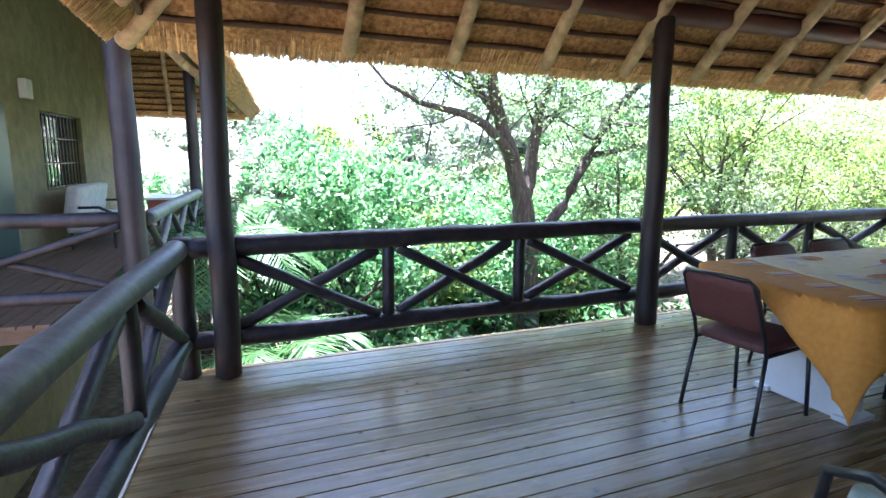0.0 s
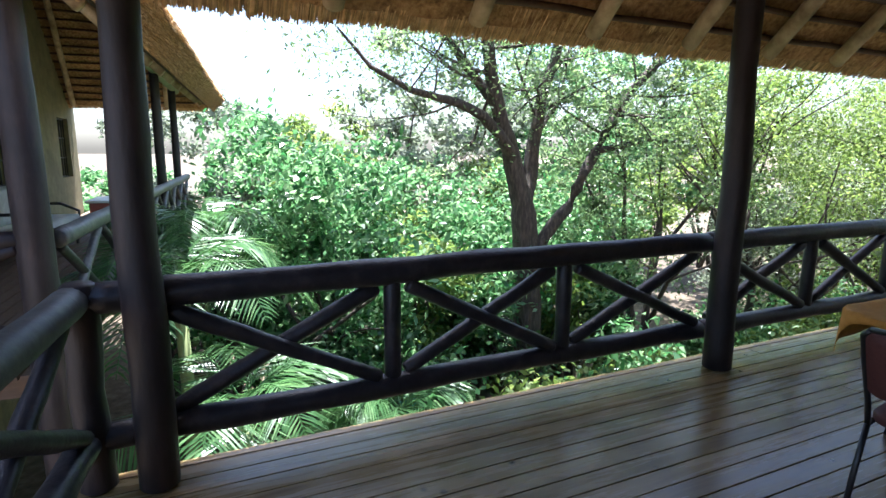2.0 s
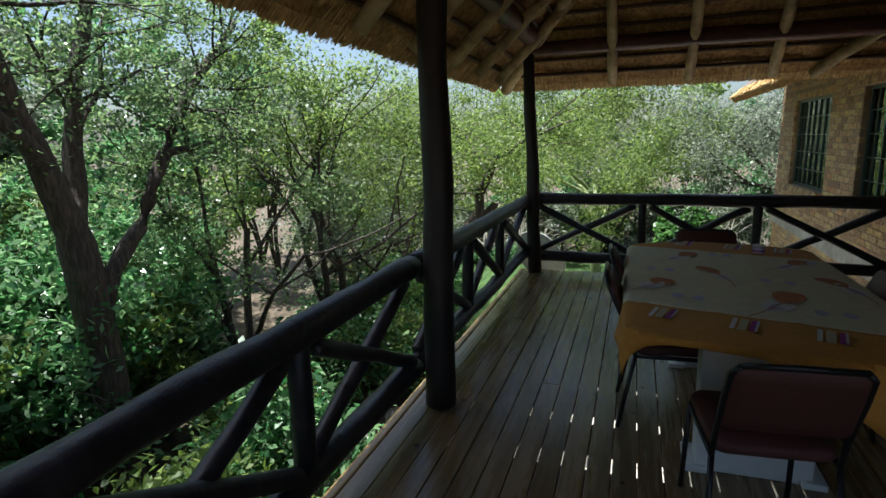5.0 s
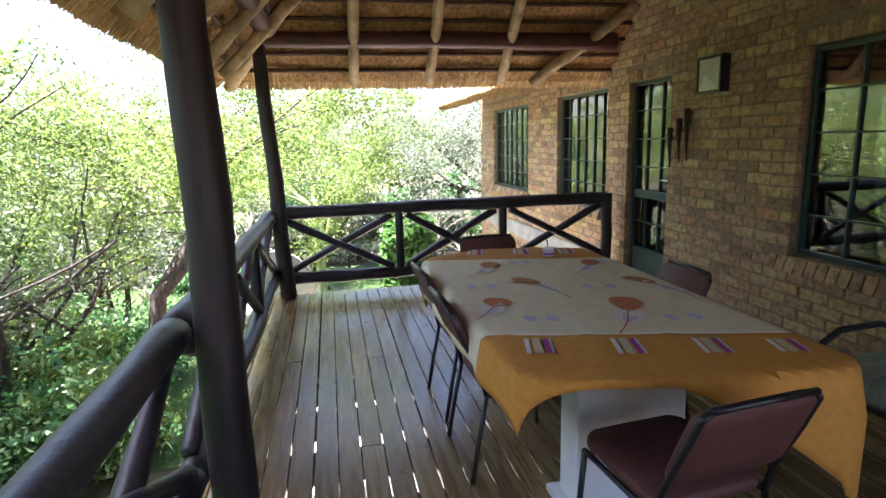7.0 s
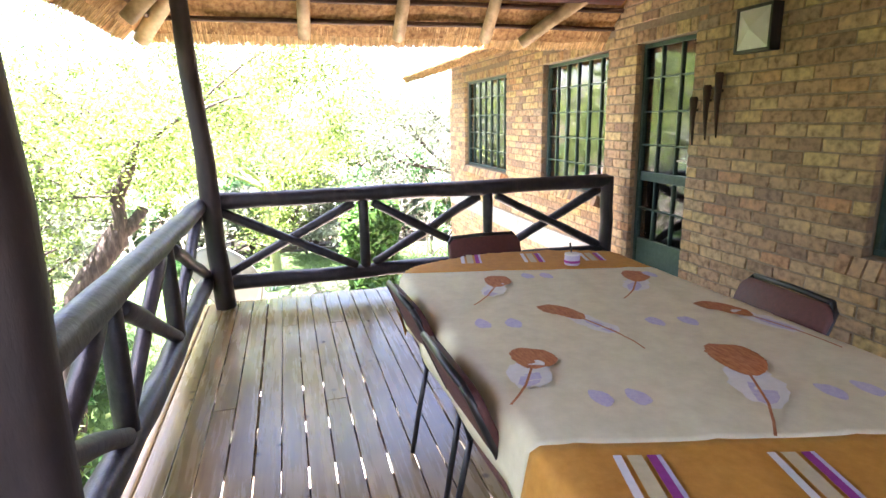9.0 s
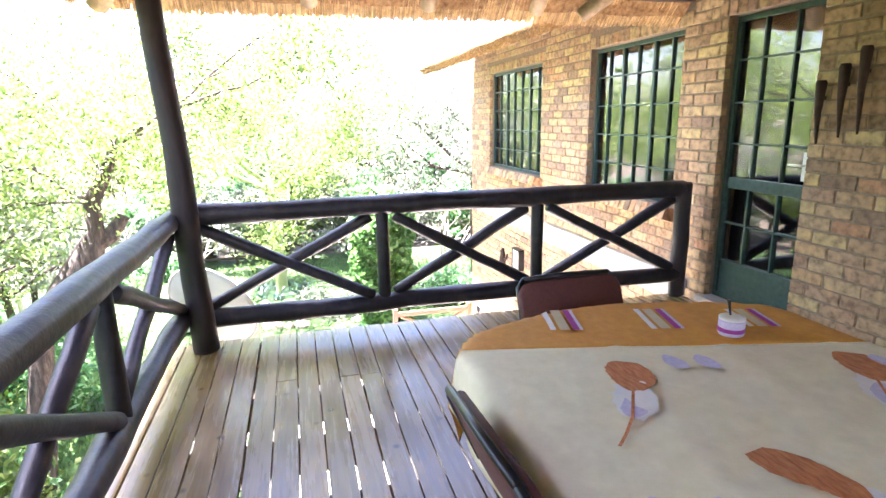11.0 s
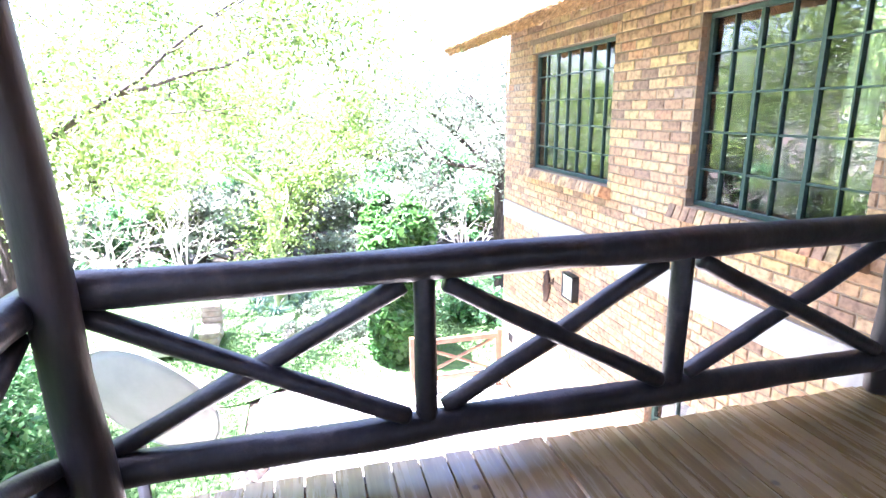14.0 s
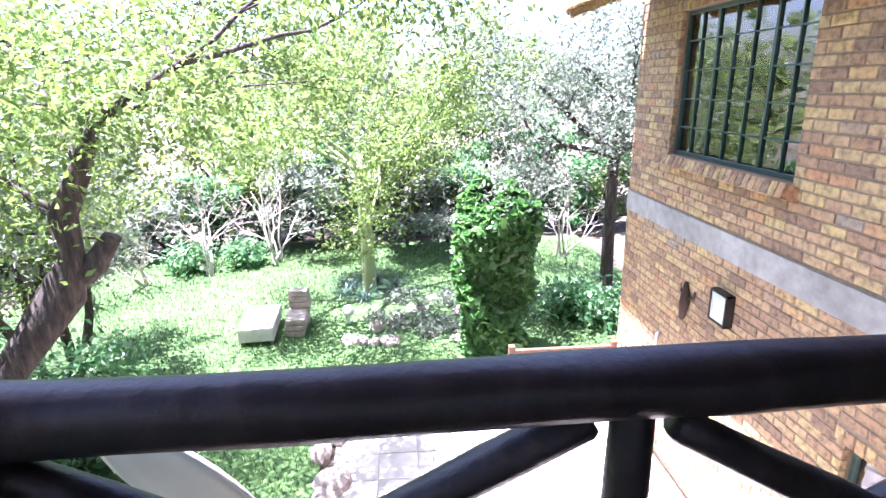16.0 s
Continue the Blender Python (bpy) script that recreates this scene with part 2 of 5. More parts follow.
def brick_mat(name, src, out):
    """Bricks from grey-brown through red-brown to yellow, each one of its own colour, with kiln marks."""
    m, n, l, b = node_mat(name)
    s = n.new(src)
    r = ramp(n, [(0.0, (0.25, 0.165, 0.11)), (0.2, (0.37, 0.235, 0.135)), (0.45, (0.44, 0.29, 0.165)), (0.68, (0.48, 0.34, 0.185)), (0.86, (0.52, 0.39, 0.18)), (0.95, (0.46, 0.25, 0.13)), (1.0, (0.33, 0.27, 0.2))])
    l.new(s.outputs[out], r.inputs[0])
    geo = n.new("ShaderNodeNewGeometry")
    no = n.new("ShaderNodeTexNoise")
    no.inputs["Scale"].default_value, no.inputs["Detail"].default_value = 20, 10
    l.new(geo.outputs["Position"], no.inputs["Vector"])
    r2 = ramp(n, [(0.3, (0.45, 0.42, 0.4)), (0.52, (0.95, 0.95, 0.95)), (0.72, (1.25, 1.2, 1.1))])
    l.new(no.outputs[0], r2.inputs[0])
    mx = n.new("ShaderNodeMix")
    mx.data_type, mx.blend_type = "RGBA", "MULTIPLY"
    mx.inputs["Factor"].default_value = 1
    l.new(r.outputs[0], mx.inputs["A"])
    l.new(r2.outputs[0], mx.inputs["B"])
    l.new(mx.outputs["Result"], b.inputs["Base Color"])
    b.inputs["Roughness"].default_value = 0.88
    n3 = n.new("ShaderNodeTexNoise")
    n3.inputs["Scale"].default_value, n3.inputs["Detail"].default_value = 70, 6
    l.new(geo.outputs["Position"], n3.inputs["Vector"])
    bu = n.new("ShaderNodeBump")
    bu.inputs["Strength"].default_value, bu.inputs["Distance"].default_value = 0.6, 0.004
    l.new(n3.outputs[0], bu.inputs["Height"])
    l.new(bu.outputs[0], b.inputs["Normal"])
    return m


M_BRICK = brick_mat("stock brick", "ShaderNodeObjectInfo", "Random")
M_BRICKS = brick_mat("stock brick field", "ShaderNodeNewGeometry", "Random Per Island")
M_DISH = surf("dish enamel", [(0.42, 0.43, 0.4), (0.5, 0.51, 0.48)], 6, (1, 1, 1), 0.45, 0.05, stain=0.15)
M_WHITE = surf("white plastic", [(0.72, 0.72, 0.7), (0.8, 0.8, 0.78)], 10, (1, 1, 1), 0.4, 0.05)
M_ROCK = surf("garden rock", [(0.2, 0.16, 0.13), (0.34, 0.28, 0.23), (0.46, 0.4, 0.34)], 6, (1, 1, 1), 0.9, 0.6)

# ---------------- mesh helpers ----------------
def link(name, bm, material, parent=None, label="", smooth=False):
    me = bpy.data.meshes.new(name)
    bm.to_mesh(me)
    bm.free()
    if smooth:
        me.polygons.foreach_set("use_smooth", [True] * len(me.polygons))
    me.materials.append(material)
    ob = new(name, me)
    if parent is not None:
        ob.parent = parent
    if label:
        ob["label"] = label
    return ob


def part(name, bm, material, parent, label="", smooth=False):
    return link(name, bm, material, parent, label, smooth)


def thing(name, at=(0, 0, 0), label="", category="", group="", kind="", turn=0):
    ob = new(name)
    ob.empty_display_size = 0.1
    ob.matrix_basis = pose(*at, 0, 0, turn)
    return tagged(ob, label, category, group, kind)


def box(bm, x0, x1, y0, y1, z0, z1, bevel=0.0, m=None):
    r = bmesh.ops.create_cube(bm, size=1)
    mm = Matrix.Translation(((x0 + x1) / 2, (y0 + y1) / 2, (z0 + z1) / 2)) @ Matrix.Diagonal((abs(x1 - x0), abs(y1 - y0), abs(z1 - z0), 1))
    bmesh.ops.transform(bm, matrix=(m @ mm) if m else mm, verts=r["verts"])
    if bevel:
        es = {e for v in r["verts"] for e in v.link_edges}
        bmesh.ops.bevel(bm, geom=list(es), offset=bevel, segments=2, affect="EDGES", profile=0.6)
    return bm


def tube(bm, pts, radii, seg=12, wob=0.0, seed=0, cap=True):
    """A round bar through points, with uneven radius."""
    rnd = random.Random(seed)
    pts = [Vector(p) for p in pts]
    rings = []
    up = Vector((0.31, 0.2, 0.93))
    for i, p in enumerate(pts):
        d = (pts[min(i + 1, len(pts) - 1)] - pts[max(i - 1, 0)]).normalized()
        a = d.cross(up if abs(d.dot(up)) < 0.95 else Vector((1, 0, 0))).normalized()
        b = d.cross(a)
        r = radii[i] if isinstance(radii, (list, tuple)) else radii
        ring = []
        for k in range(seg):
            an = 2 * math.pi * k / seg
            q = r * (1 + wob * (noise.noise(p * 3.1 + Vector((math.cos(an), math.sin(an), seed * 1.7)) * 0.9)))
            ring.append(bm.verts.new(p + (a * math.cos(an) + b * math.sin(an)) * q))
        rings.append(ring)
    for r0, r1 in zip(rings, rings[1:]):
        for k in range(seg):
            bm.faces.new((r0[k], r0[(k + 1) % seg], r1[(k + 1) % seg], r1[k]))
    if cap:
        bm.faces.new(list(reversed(rings[0])))
        bm.faces.new(rings[-1])
    return bm


def log(bm, p0, p1, r0, r1=None, wob=0.12, seed=0, seg=12, bend=0.012, step=0.16):
    """A natural pole from p0 to p1: slightly bent, knotty, with rounded ends."""
    r1 = r0 if r1 is None else r1
    p0, p1 = Vector(p0), Vector(p1)
    n = max(3, int((p1 - p0).length / step))
    pts, rad = [p0], [r0 * 0.8]
    for i in range(n + 1):
        f = i / n
        f2 = 0.012 / (p1 - p0).length + f * (1 - 0.024 / (p1 - p0).length)
        j = Vector((noise.noise(Vector((f * 3, seed, 0))), noise.noise(Vector((f * 3, seed, 5))), noise.noise(Vector((f * 3, seed, 9))))) * bend * math.sin(math.pi * f)
        pts.append(p0.lerp(p1, f2) + j)
        rad.append((r0 + (r1 - r0) * f) * (1 + 0.5 * wob * noise.noise(Vector((f * (p1 - p0).length * 2.5, seed * 3.3, 1)))))
    pts.append(p1)
    rad.append(r1 * 0.8)
    return tube(bm, pts, rad, seg, wob, seed)


def mesh_from(name, verts, faces, material, parent=None, smooth=False):
    me = bpy.data.meshes.new(name)
    me.from_pydata(verts, [], faces)
    me.materials.append(material)
    if smooth:
        me.polygons.foreach_set("use_smooth", [True] * len(me.polygons))
    ob = new(name, me)
    if parent is not None:
        ob.parent = parent
    return ob


def quads(name, v, material, parent=None):
    """Many separate quads from an array of n x 4 x 3."""
    n = len(v)
    me = bpy.data.meshes.new(name)
    me.vertices.add(n * 4)
    me.vertices.foreach_set("co", v.reshape(-1).astype(np.float32))
    me.loops.add(n * 4)
    me.loops.foreach_set("vertex_index", np.arange(n * 4, dtype=np.int32))
    me.polygons.add(n)
    me.polygons.foreach_set("loop_start", np.arange(n, dtype=np.int32) * 4)
    me.polygons.foreach_set("loop_total", np.full(n, 4, dtype=np.int32))
    me.update()
    me.validate()
    me.materials.append(material)
    ob = new(name, me)
    if parent is not None:
        ob.parent = parent
    return ob


def leaf_quads(centres, length, width, rng, droop=0.35):
    """A diamond leaf at every centre, turned at random."""
    n = len(centres)
    nn = rng.normal(size=(n, 3)) * 0.75
    nn[:, 2] += 0.75
    nn /= np.linalg.norm(nn, axis=1)[:, None]
    d = rng.normal(size=(n, 3))
    d[:, 2] -= droop
    d -= nn * np.sum(d * nn, axis=1)[:, None]
    d /= np.linalg.norm(d, axis=1)[:, None] + 1e-9
    u = np.cross(nn, d)
    L = length * rng.uniform(0.6, 1.3, (n, 1))
    W = width * rng.uniform(0.7, 1.25, (n, 1))
    a = centres - d * L / 2
    c = centres + d * L / 2
    b = centres + u * W / 2 + nn * W * 0.18 - d * L * 0.08
    e = centres - u * W / 2 + nn * W * 0.18 - d * L * 0.08
    return np.stack([a, b, c, e], axis=1)


# ---------------- deck ----------------
DECK_X1, DECK_Y1, G = 6.95, 6.1175, -2.8
WALL_Y = 2.35


def deck_left(y):
    return -0.31 - 0.095 * (6.15 - y)


under = thing("deck_frame", (0, 0, 0), "timber joists and poles under the deck", "deck frame", kind="structure")
for i, x in enumerate(np.arange(-0.2, 6.9, 0.45)):
    bm = box(bmesh.new(), x - 0.025, x + 0.025, -0.9 if x < 1 else 2.36, 6.06, -0.2, -0.037)
    part("joist", bm, M_JOIST, under)
for i, x in enumerate((0.0, 3.34, 6.6)):
    bm = log(bmesh.new(), (x, 5.6, G - 0.2), (x, 5.6, -0.32), 0.1, 0.09, seed=400 + i)
    part("post", bm, M_POLE, under, smooth=True)
part("rim_joist", box(bmesh.new(), 6.885, 6.93, 2.37, 6.08, -0.26, -0.038), M_JOIST, under)
part("bearer", log(bmesh.new(), (-0.3, 5.6, -0.25), (6.85, 5.6, -0.25), 0.075, seed=410), M_POLE, under, smooth=True)

# ---------------- railings and posts ----------------
def railing(name, p, q, cuts, label, worn=False, z_top=0.83, z_bot=0.225, seed=0, r=0.068):
    """Top and bottom rail from p to q, pickets at the cuts (fractions) and a pair of crossed braces in each bay."""
    t = thing(name, (0, 0, 0), label, "railing", "pole railings of the deck")
    p, q = Vector((*p, 0)), Vector((*q, 0))
    up = Vector((0, 0, 1))
    top = M_RAIL_WORN if worn else M_RAIL
    part("top_rail", log(bmesh.new(), p + up * z_top, q + up * z_top, r, r * 0.95, 0.13, seed, 16, 0.014, 0.1), top, t, smooth=True)
    part("bottom_rail", log(bmesh.new(), p + up * z_bot, q + up * z_bot, r * 0.92, r * 0.88, 0.17, seed + 1, 16, 0.018, 0.1), M_RAIL, t, smooth=True)
    side = (q - p).normalized().cross(up) * 0.018
    ends = [0.0] + list(cuts) + [1.0]
    for i, f in enumerate(cuts):
        a = p.lerp(q, f)
        part("picket", log(bmesh.new(), a + up * (z_bot + 0.02), a + up * (z_top - 0.03), 0.046, 0.044, 0.14, seed + 10 + i, 12, 0.006), M_RAIL, t, smooth=True)
    L = (q - p).length
    for i, (f0, f1) in enumerate(zip(ends, ends[1:])):
        e = 0.075 / L
        a, b = p.lerp(q, f0 + e), p.lerp(q, f1 - e)
        part("brace", log(bmesh.new(), a + up * (z_top - 0.075) + side, b + up * (z_bot + 0.06) + side, 0.039, 0.037, 0.18, seed + 30 + i, 12, 0.014, 0.1), M_RAIL, t, smooth=True)
        part("brace", log(bmesh.new(), a + up * (z_bot + 0.06) - side, b + up * (z_top - 0.075) - side, 0.038, 0.041, 0.18, seed + 50 + i, 12, 0.014, 0.1), M_RAIL, t, smooth=True)
    return t


def post(name, x, y, z0, z1, r0, r1, label, seed, lean=(0, 0), mat=None):
    ob = link(name, log(bmesh.new(), (0, 0, z0), (lean[0], lean[1], z1), r0, r1, 0.08, seed, 16, 0.02, 0.14), mat or M_POLE, smooth=True)
    ob.location = (x, y, 0)
    return tagged(ob, label, "post", "roof posts")


post("roof_post", 0.0, 6.0, 0, 2.5, 0.083, 0.072, "dark creosoted round roof post on the deck edge", 1)
post("roof_post", 3.345, 5.95, 0, 2.5, 0.09, 0.076, "dark creosoted round roof post on the deck edge", 2)
post("roof_post", 6.79, 5.975, 0, 2.45, 0.078, 0.062, "dark creosoted round roof post at the deck corner", 3, (0, 0.1))
post("corner_post", -0.235, 6.08, 0, 0.9, 0.07, 0.066, "short dark corner post carrying two rails", 4)
post("corner_post", 6.885, 2.5, 0, 0.9, 0.062, 0.06, "short dark end post beside the brick wall", 5)
front = railing("railing", (0.0, 6.1), (3.345, 6.11), (0.329, 0.65), "dark pole railing with crossed braces along the deck front", seed=11)
part("top_rail", log(bmesh.new(), (-0.22, 6.09, 0.83), (0.05, 6.1, 0.83), 0.066, 0.067, 0.1, 17), M_RAIL, front, smooth=True)
part("bottom_rail", log(bmesh.new(), (-0.22, 6.09, 0.225), (0.05, 6.1, 0.225), 0.06, 0.06, 0.1, 18), M_RAIL, front, smooth=True)
railing("railing", (3.345, 6.11), (6.86, 6.1), (0.32, 0.62), "dark pole railing with crossed braces along the deck front", seed=111)
railing("railing", (6.89, 6.05), (6.89, 2.5), (0.345, 0.66), "dark pole railing with crossed braces across the deck end", seed=211, z_top=0.853, z_bot=0.18)
railing("railing", (-0.26, 6.05), (-0.75, 2.0), (0.27, 0.6), "weathered blue-grey pole railing at the deck side", worn=True, seed=311)

# ---------------- thatched roof over the deck ----------------
EAVE_Y, EAVE_X, EAVE_Z, SLOPE = 6.45, 7.22, 2.14, 1.0
RIDGE_RUN = 4.15


def roof_side(t, o, along, inward, length, n_raft, seed, first=0.3, gap=0.72, hip0=0.0, hip1=0.0, thick=0.26):
    """One slope of thatch seen from below: o is the eave's start, along it, inward up the slope; hips cut the ends."""
    o, al, inn = Vector(o), Vector(along).normalized(), Vector(inward).normalized()
    upv = Vector((0, 0, 1))
    sl = (inn + upv * SLOPE).normalized()
    nrm = al.cross(sl)
    nrm = nrm if nrm.z < 0 else -nrm
    run = RIDGE_RUN * math.sqrt(1 + SLOPE * SLOPE)
    nu, nv = int(length / 0.12), int(run / 0.1)

    def pt(u, v, w):
        h = v / math.sqrt(1 + SLOPE * SLOPE)
        a, b = hip0 * h, length - hip1 * h
        return o + al * (a + (b - a) * u) + sl * v - nrm * w
    vs, fs = [], []
    for j in range(nv + 1):
        for i in range(nu + 1):
            p = pt(i / nu, run * j / nv, 0)
            vs.append(p - nrm * (0.03 * noise.noise(p * 4.0) + 0.012 * noise.noise(p * 19)))
    for j in range(nv):
        for i in range(nu):
            k = j * (nu + 1) + i
            fs.append((k, k + 1, k + nu + 2, k + nu + 1))
    mesh_from("thatch_underside", vs, fs, M_THATCH, t, True)
    vs, fs = [], []
    for j in range(9):
        for i in range(nu + 1):
            f = j / 8
            p = pt(i / nu, -0.1 + (run + 0.1) * f, thick - 0.05 * (f < 0.02))
            vs.append(p - nrm * 0.05 * noise.noise(p * 3))
    for j in range(8):
        for i in range(nu):
            k = j * (nu + 1) + i
            fs.append((k, k + nu + 1, k + nu + 2, k + 1))
    mesh_from("thatch_top", vs, fs, M_THATCHTOP, t, True)
    rng = np.random.default_rng(seed)
    n = int(length * 3400)
    u, w = rng.uniform(0, 1, n), rng.uniform(0, thick, n)
    base = np.array([pt(a, 0.12, b) for a, b in zip(u, w)])
    d = np.array(-sl)[None, :] + rng.normal(0, 0.022, (n, 3))
    L = rng.uniform(0.21, 0.23, (n, 1)) * (1 + 0.06 * np.sin(u * length * 5 + seed)[:, None] * 0.5)
    s = np.array(al)[None, :] * 0.0032 + rng.normal(0, 0.0012, (n, 3))
    tip = base + d * L
    quads("eave_straw", np.stack([base - s, base + s, tip + s, tip - s], 1), M_STRAW, t)
    bm = bmesh.new()
    for j in range(int(run / 0.19)):
        v = 0.16 + j * 0.19
        h = v / math.sqrt(1 + SLOPE * SLOPE)
        a, b = hip0 * h / length, 1 - hip1 * h / length
        k = max(4, int(length * (b - a) / 0.3))
        pts = []
        for i in range(k + 1):
            p = pt(i / k, v, -0.02)
            pts.append(p + sl * 0.018 * noise.noise(p * 1.7))
        tube(bm, pts, 0.02, 6, 0.3, seed + j)
    part("laths", bm, M_LATH, t, smooth=True)
    for i in range(n_raft):
        x = first + gap * i
        if x > length - 0.1:
            break
        vmax = run
        if hip1:
            vmax = min(vmax, (length - x) / hip1 * math.sqrt(1 + SLOPE * SLOPE))
        if hip0:
            vmax = min(vmax, x / hip0 * math.sqrt(1 + SLOPE * SLOPE))
        if vmax < 0.4:
            continue
        p0 = o + al * x + sl * 0.05 + nrm * 0.085
        part("rafter", log(bmesh.new(), p0, p0 + sl * (vmax - 0.05), 0.052, 0.056, 0.1, seed + 70 + i, 12, 0.02, 0.3), M_RAFTER, t, smooth=True)


roof = thing("thatched_roof", (0, 0, 0), "golden thatched roof on peeled pole rafters over the deck", "roof", kind="structure")
roof_side(roof, (-0.5, EAVE_Y, EAVE_Z), (1, 0, 0), (0, -1, 0), EAVE_X + 0.5, 12, 21, 1.4, 0.797, 0.93, 0.93)
roof_side(roof, (-0.5, EAVE_Y, EAVE_Z), (0, -1, 0), (1, 0, 0), 7.7, 9, 41, 1.0, 0.8, 1.0, 0.0)
part("rafter", log(bmesh.new(), (-0.5, EAVE_Y, EAVE_Z - 0.05), (2.9, EAVE_Y - 3.4, EAVE_Z + 3.3), 0.06, 0.06, 0.1, 98, 12, 0.02, 0.3), M_RAFTER, roof, smooth=True)
roof_side(roof, (EAVE_X, EAVE_Y, EAVE_Z), (0, -1, 0), (-1, 0, 0), EAVE_Y - 2.38, 3, 61, 1.25, 0.775, 0.97, 0.0)
part("rafter", log(bmesh.new(), (EAVE_X - 0.02, EAVE_Y - 0.02, EAVE_Z - 0.06), (EAVE_X - 3.4, EAVE_Y - 3.4, EAVE_Z + 3.3), 0.06, 0.06, 0.1, 99, 12, 0.02, 0.3), M_RAFTER, roof, smooth=True)
part("beam", log(bmesh.new(), (-0.6, 6.0, 2.56), (7.0, 6.0, 2.56), 0.085, 0.085, 0.1, 90, 14, 0.03, 0.3), M_BEAM, roof, smooth=True)
part("beam", log(bmesh.new(), (6.8, 6.25, 2.48), (6.8, 2.5, 2.48), 0.07, 0.092, 0.1, 91, 14, 0.02, 0.3), M_BEAM, roof, smooth=True)

part("rafter", log(bmesh.new(), (7.13, 3.3, 2.1), (6.5, 2.43, 2.78), 0.055, 0.055, 0.1, 97, 12, 0.02, 0.3), M_RAFTER, roof, "peeled pole in the valley beside the wall", smooth=True)

# ---------------- brick house ----------------
HOUSE_X0, HOUSE_X1, HOUSE_TOP = 1.0, 12.7, 3.4
OPEN = [(3.06, 4.5, 0.66, 2.06), (6.0, 6.75, 0.0, 2.06), (7.22, 8.66, 0.66, 2.06), (9.84, 11.77, 0.66, 2.06), (8.3, 8.95, -1.75, -0.95)]


def wall_core(name, x0, x1, z0, z1, y0, y1, opens, material, label):
    e = 0.007     # the mortar lies back from the brick ends
    xs = sorted({x0, x1, *[o[0] - e for o in opens], *[o[1] + e for o in opens]})
    zs = sorted({z0, z1, *[max(z0, o[2] - e) for o in opens], *[o[3] + e for o in opens]})
    bm = bmesh.new()
    for a, b in zip(xs, xs[1:]):
        for c, d in zip(zs, zs[1:]):
            mx, mz = (a + b) / 2, (c + d) / 2
            if not any(o[0] - e < mx < o[1] + e and o[2] - e < mz < o[3] + e for o in opens):
                box(bm, a, b, y0, y1, c, d)
    bmesh.ops.remove_doubles(bm, verts=bm.verts, dist=1e-5)
    return tagged(link(name, bm, material), label, "wall", kind="structure")


wall_house = wall_core("wall_house", HOUSE_X0, HOUSE_X1, G, HOUSE_TOP, 2.1, WALL_Y - 0.008, OPEN, M_MORTAR, "yellow-brown face brick wall of the house")
wall_core("wall_house_end", 12.46, HOUSE_X1, G, HOUSE_TOP, -3.0, 2.1, [], M_MORTAR, "brick end wall of the house")
# two added walls, never in view, that stop sky light from behind the deck
wall_core("wall_unseen_return", HOUSE_X0, HOUSE_X0 + 0.22, -0.02, 5.0, -1.2, 2.1, [], M_MORTAR, "unseen wall added beside the deck's open back")
wall_core("wall_unseen_back", -1.6, 1.0, -0.02, 5.8, -1.3, -1.08, [], M_MORTAR, "unseen wall added behind the deck to keep out sky light")
# room shell, its dimness painted into the dark colour
tagged(link("wall_room", box(bmesh.new(), 1.25, 12.4, -1.4, -1.2, G, 3.2), M_ROOM_DIM), "back wall of the rooms, coloured dark to look dim", "wall", kind="structure")
tagged(link("floor_room", box(bmesh.new(), 1.25, 12.4, -1.2, 2.1, -0.2, -0.02), M_ROOM_DIM), "floor of the rooms, coloured dark to look dim", "floor", kind="structure")
tagged(link("ceiling_room", box(bmesh.new(), 1.0, 12.6, -1.4, 2.3, 2.7, 2.8), M_ROOM_DIM), "ceiling of the rooms, coloured dark to look dim", "ceiling", kind="structure")
tagged(link("trim_band", box(bmesh.new(), 6.96, HOUSE_X1 + 0.006, WALL_Y - 0.004, WALL_Y + 0.012, -0.14, 0.1, 0.004), M_CONC), "grey concrete slab edge between the storeys", "band", kind="structure")


def window(name, x0, x1, z0, z1, cols, rows, thick, label, y=2.25):
    t = thing(name, (0, 0, 0), label, "window", kind="structure")
    f = 0.035
    bm = bmesh.new()
    for a, b, c, d in ((x0, x1, z0, z0 + f), (x0, x1, z1 - f, z1), (x0, x0 + f, z0 + f, z1 - f), (x1 - f, x1, z0 + f, z1 - f)):
        box(bm, a, b, y - 0.02, y + 0.025, c, d, 0.003)
    part("window_frame", bm, M_GREEN, t, "green painted steel frame")
    for i in range(1, cols):
        x = x0 + (x1 - x0) * i / cols
        w = 0.015 if i in thick else 0.0065
        part("mullion" if i in thick else "glazing_bar", box(bmesh.new(), x - w, x + w, y - 0.014, y + 0.02, z0 + f, z1 - f), M_GREEN, t)
    for j in range(1, rows):
        z = z0 + (z1 - z0) * j / rows
        part("glazing_bar", box(bmesh.new(), x0 + f, x1 - f, y - 0.012, y + 0.016, z - 0.0065, z + 0.0065), M_GREEN, t)
    for i in range(cols):
        for j in range(rows):
            a, b = x0 + (x1 - x0) * i / cols, x0 + (x1 - x0) * (i + 1) / cols
            c, d = z0 + (z1 - z0) * j / rows, z0 + (z1 - z0) * (j + 1) / rows
            bm = box(bmesh.new(), a + 0.006, b - 0.006, y - 0.003, y + 0.001, c + 0.006, d - 0.006)
            ob = part("pane", bm, M_GLASS, t)
            ob.visible_shadow = False
    return t


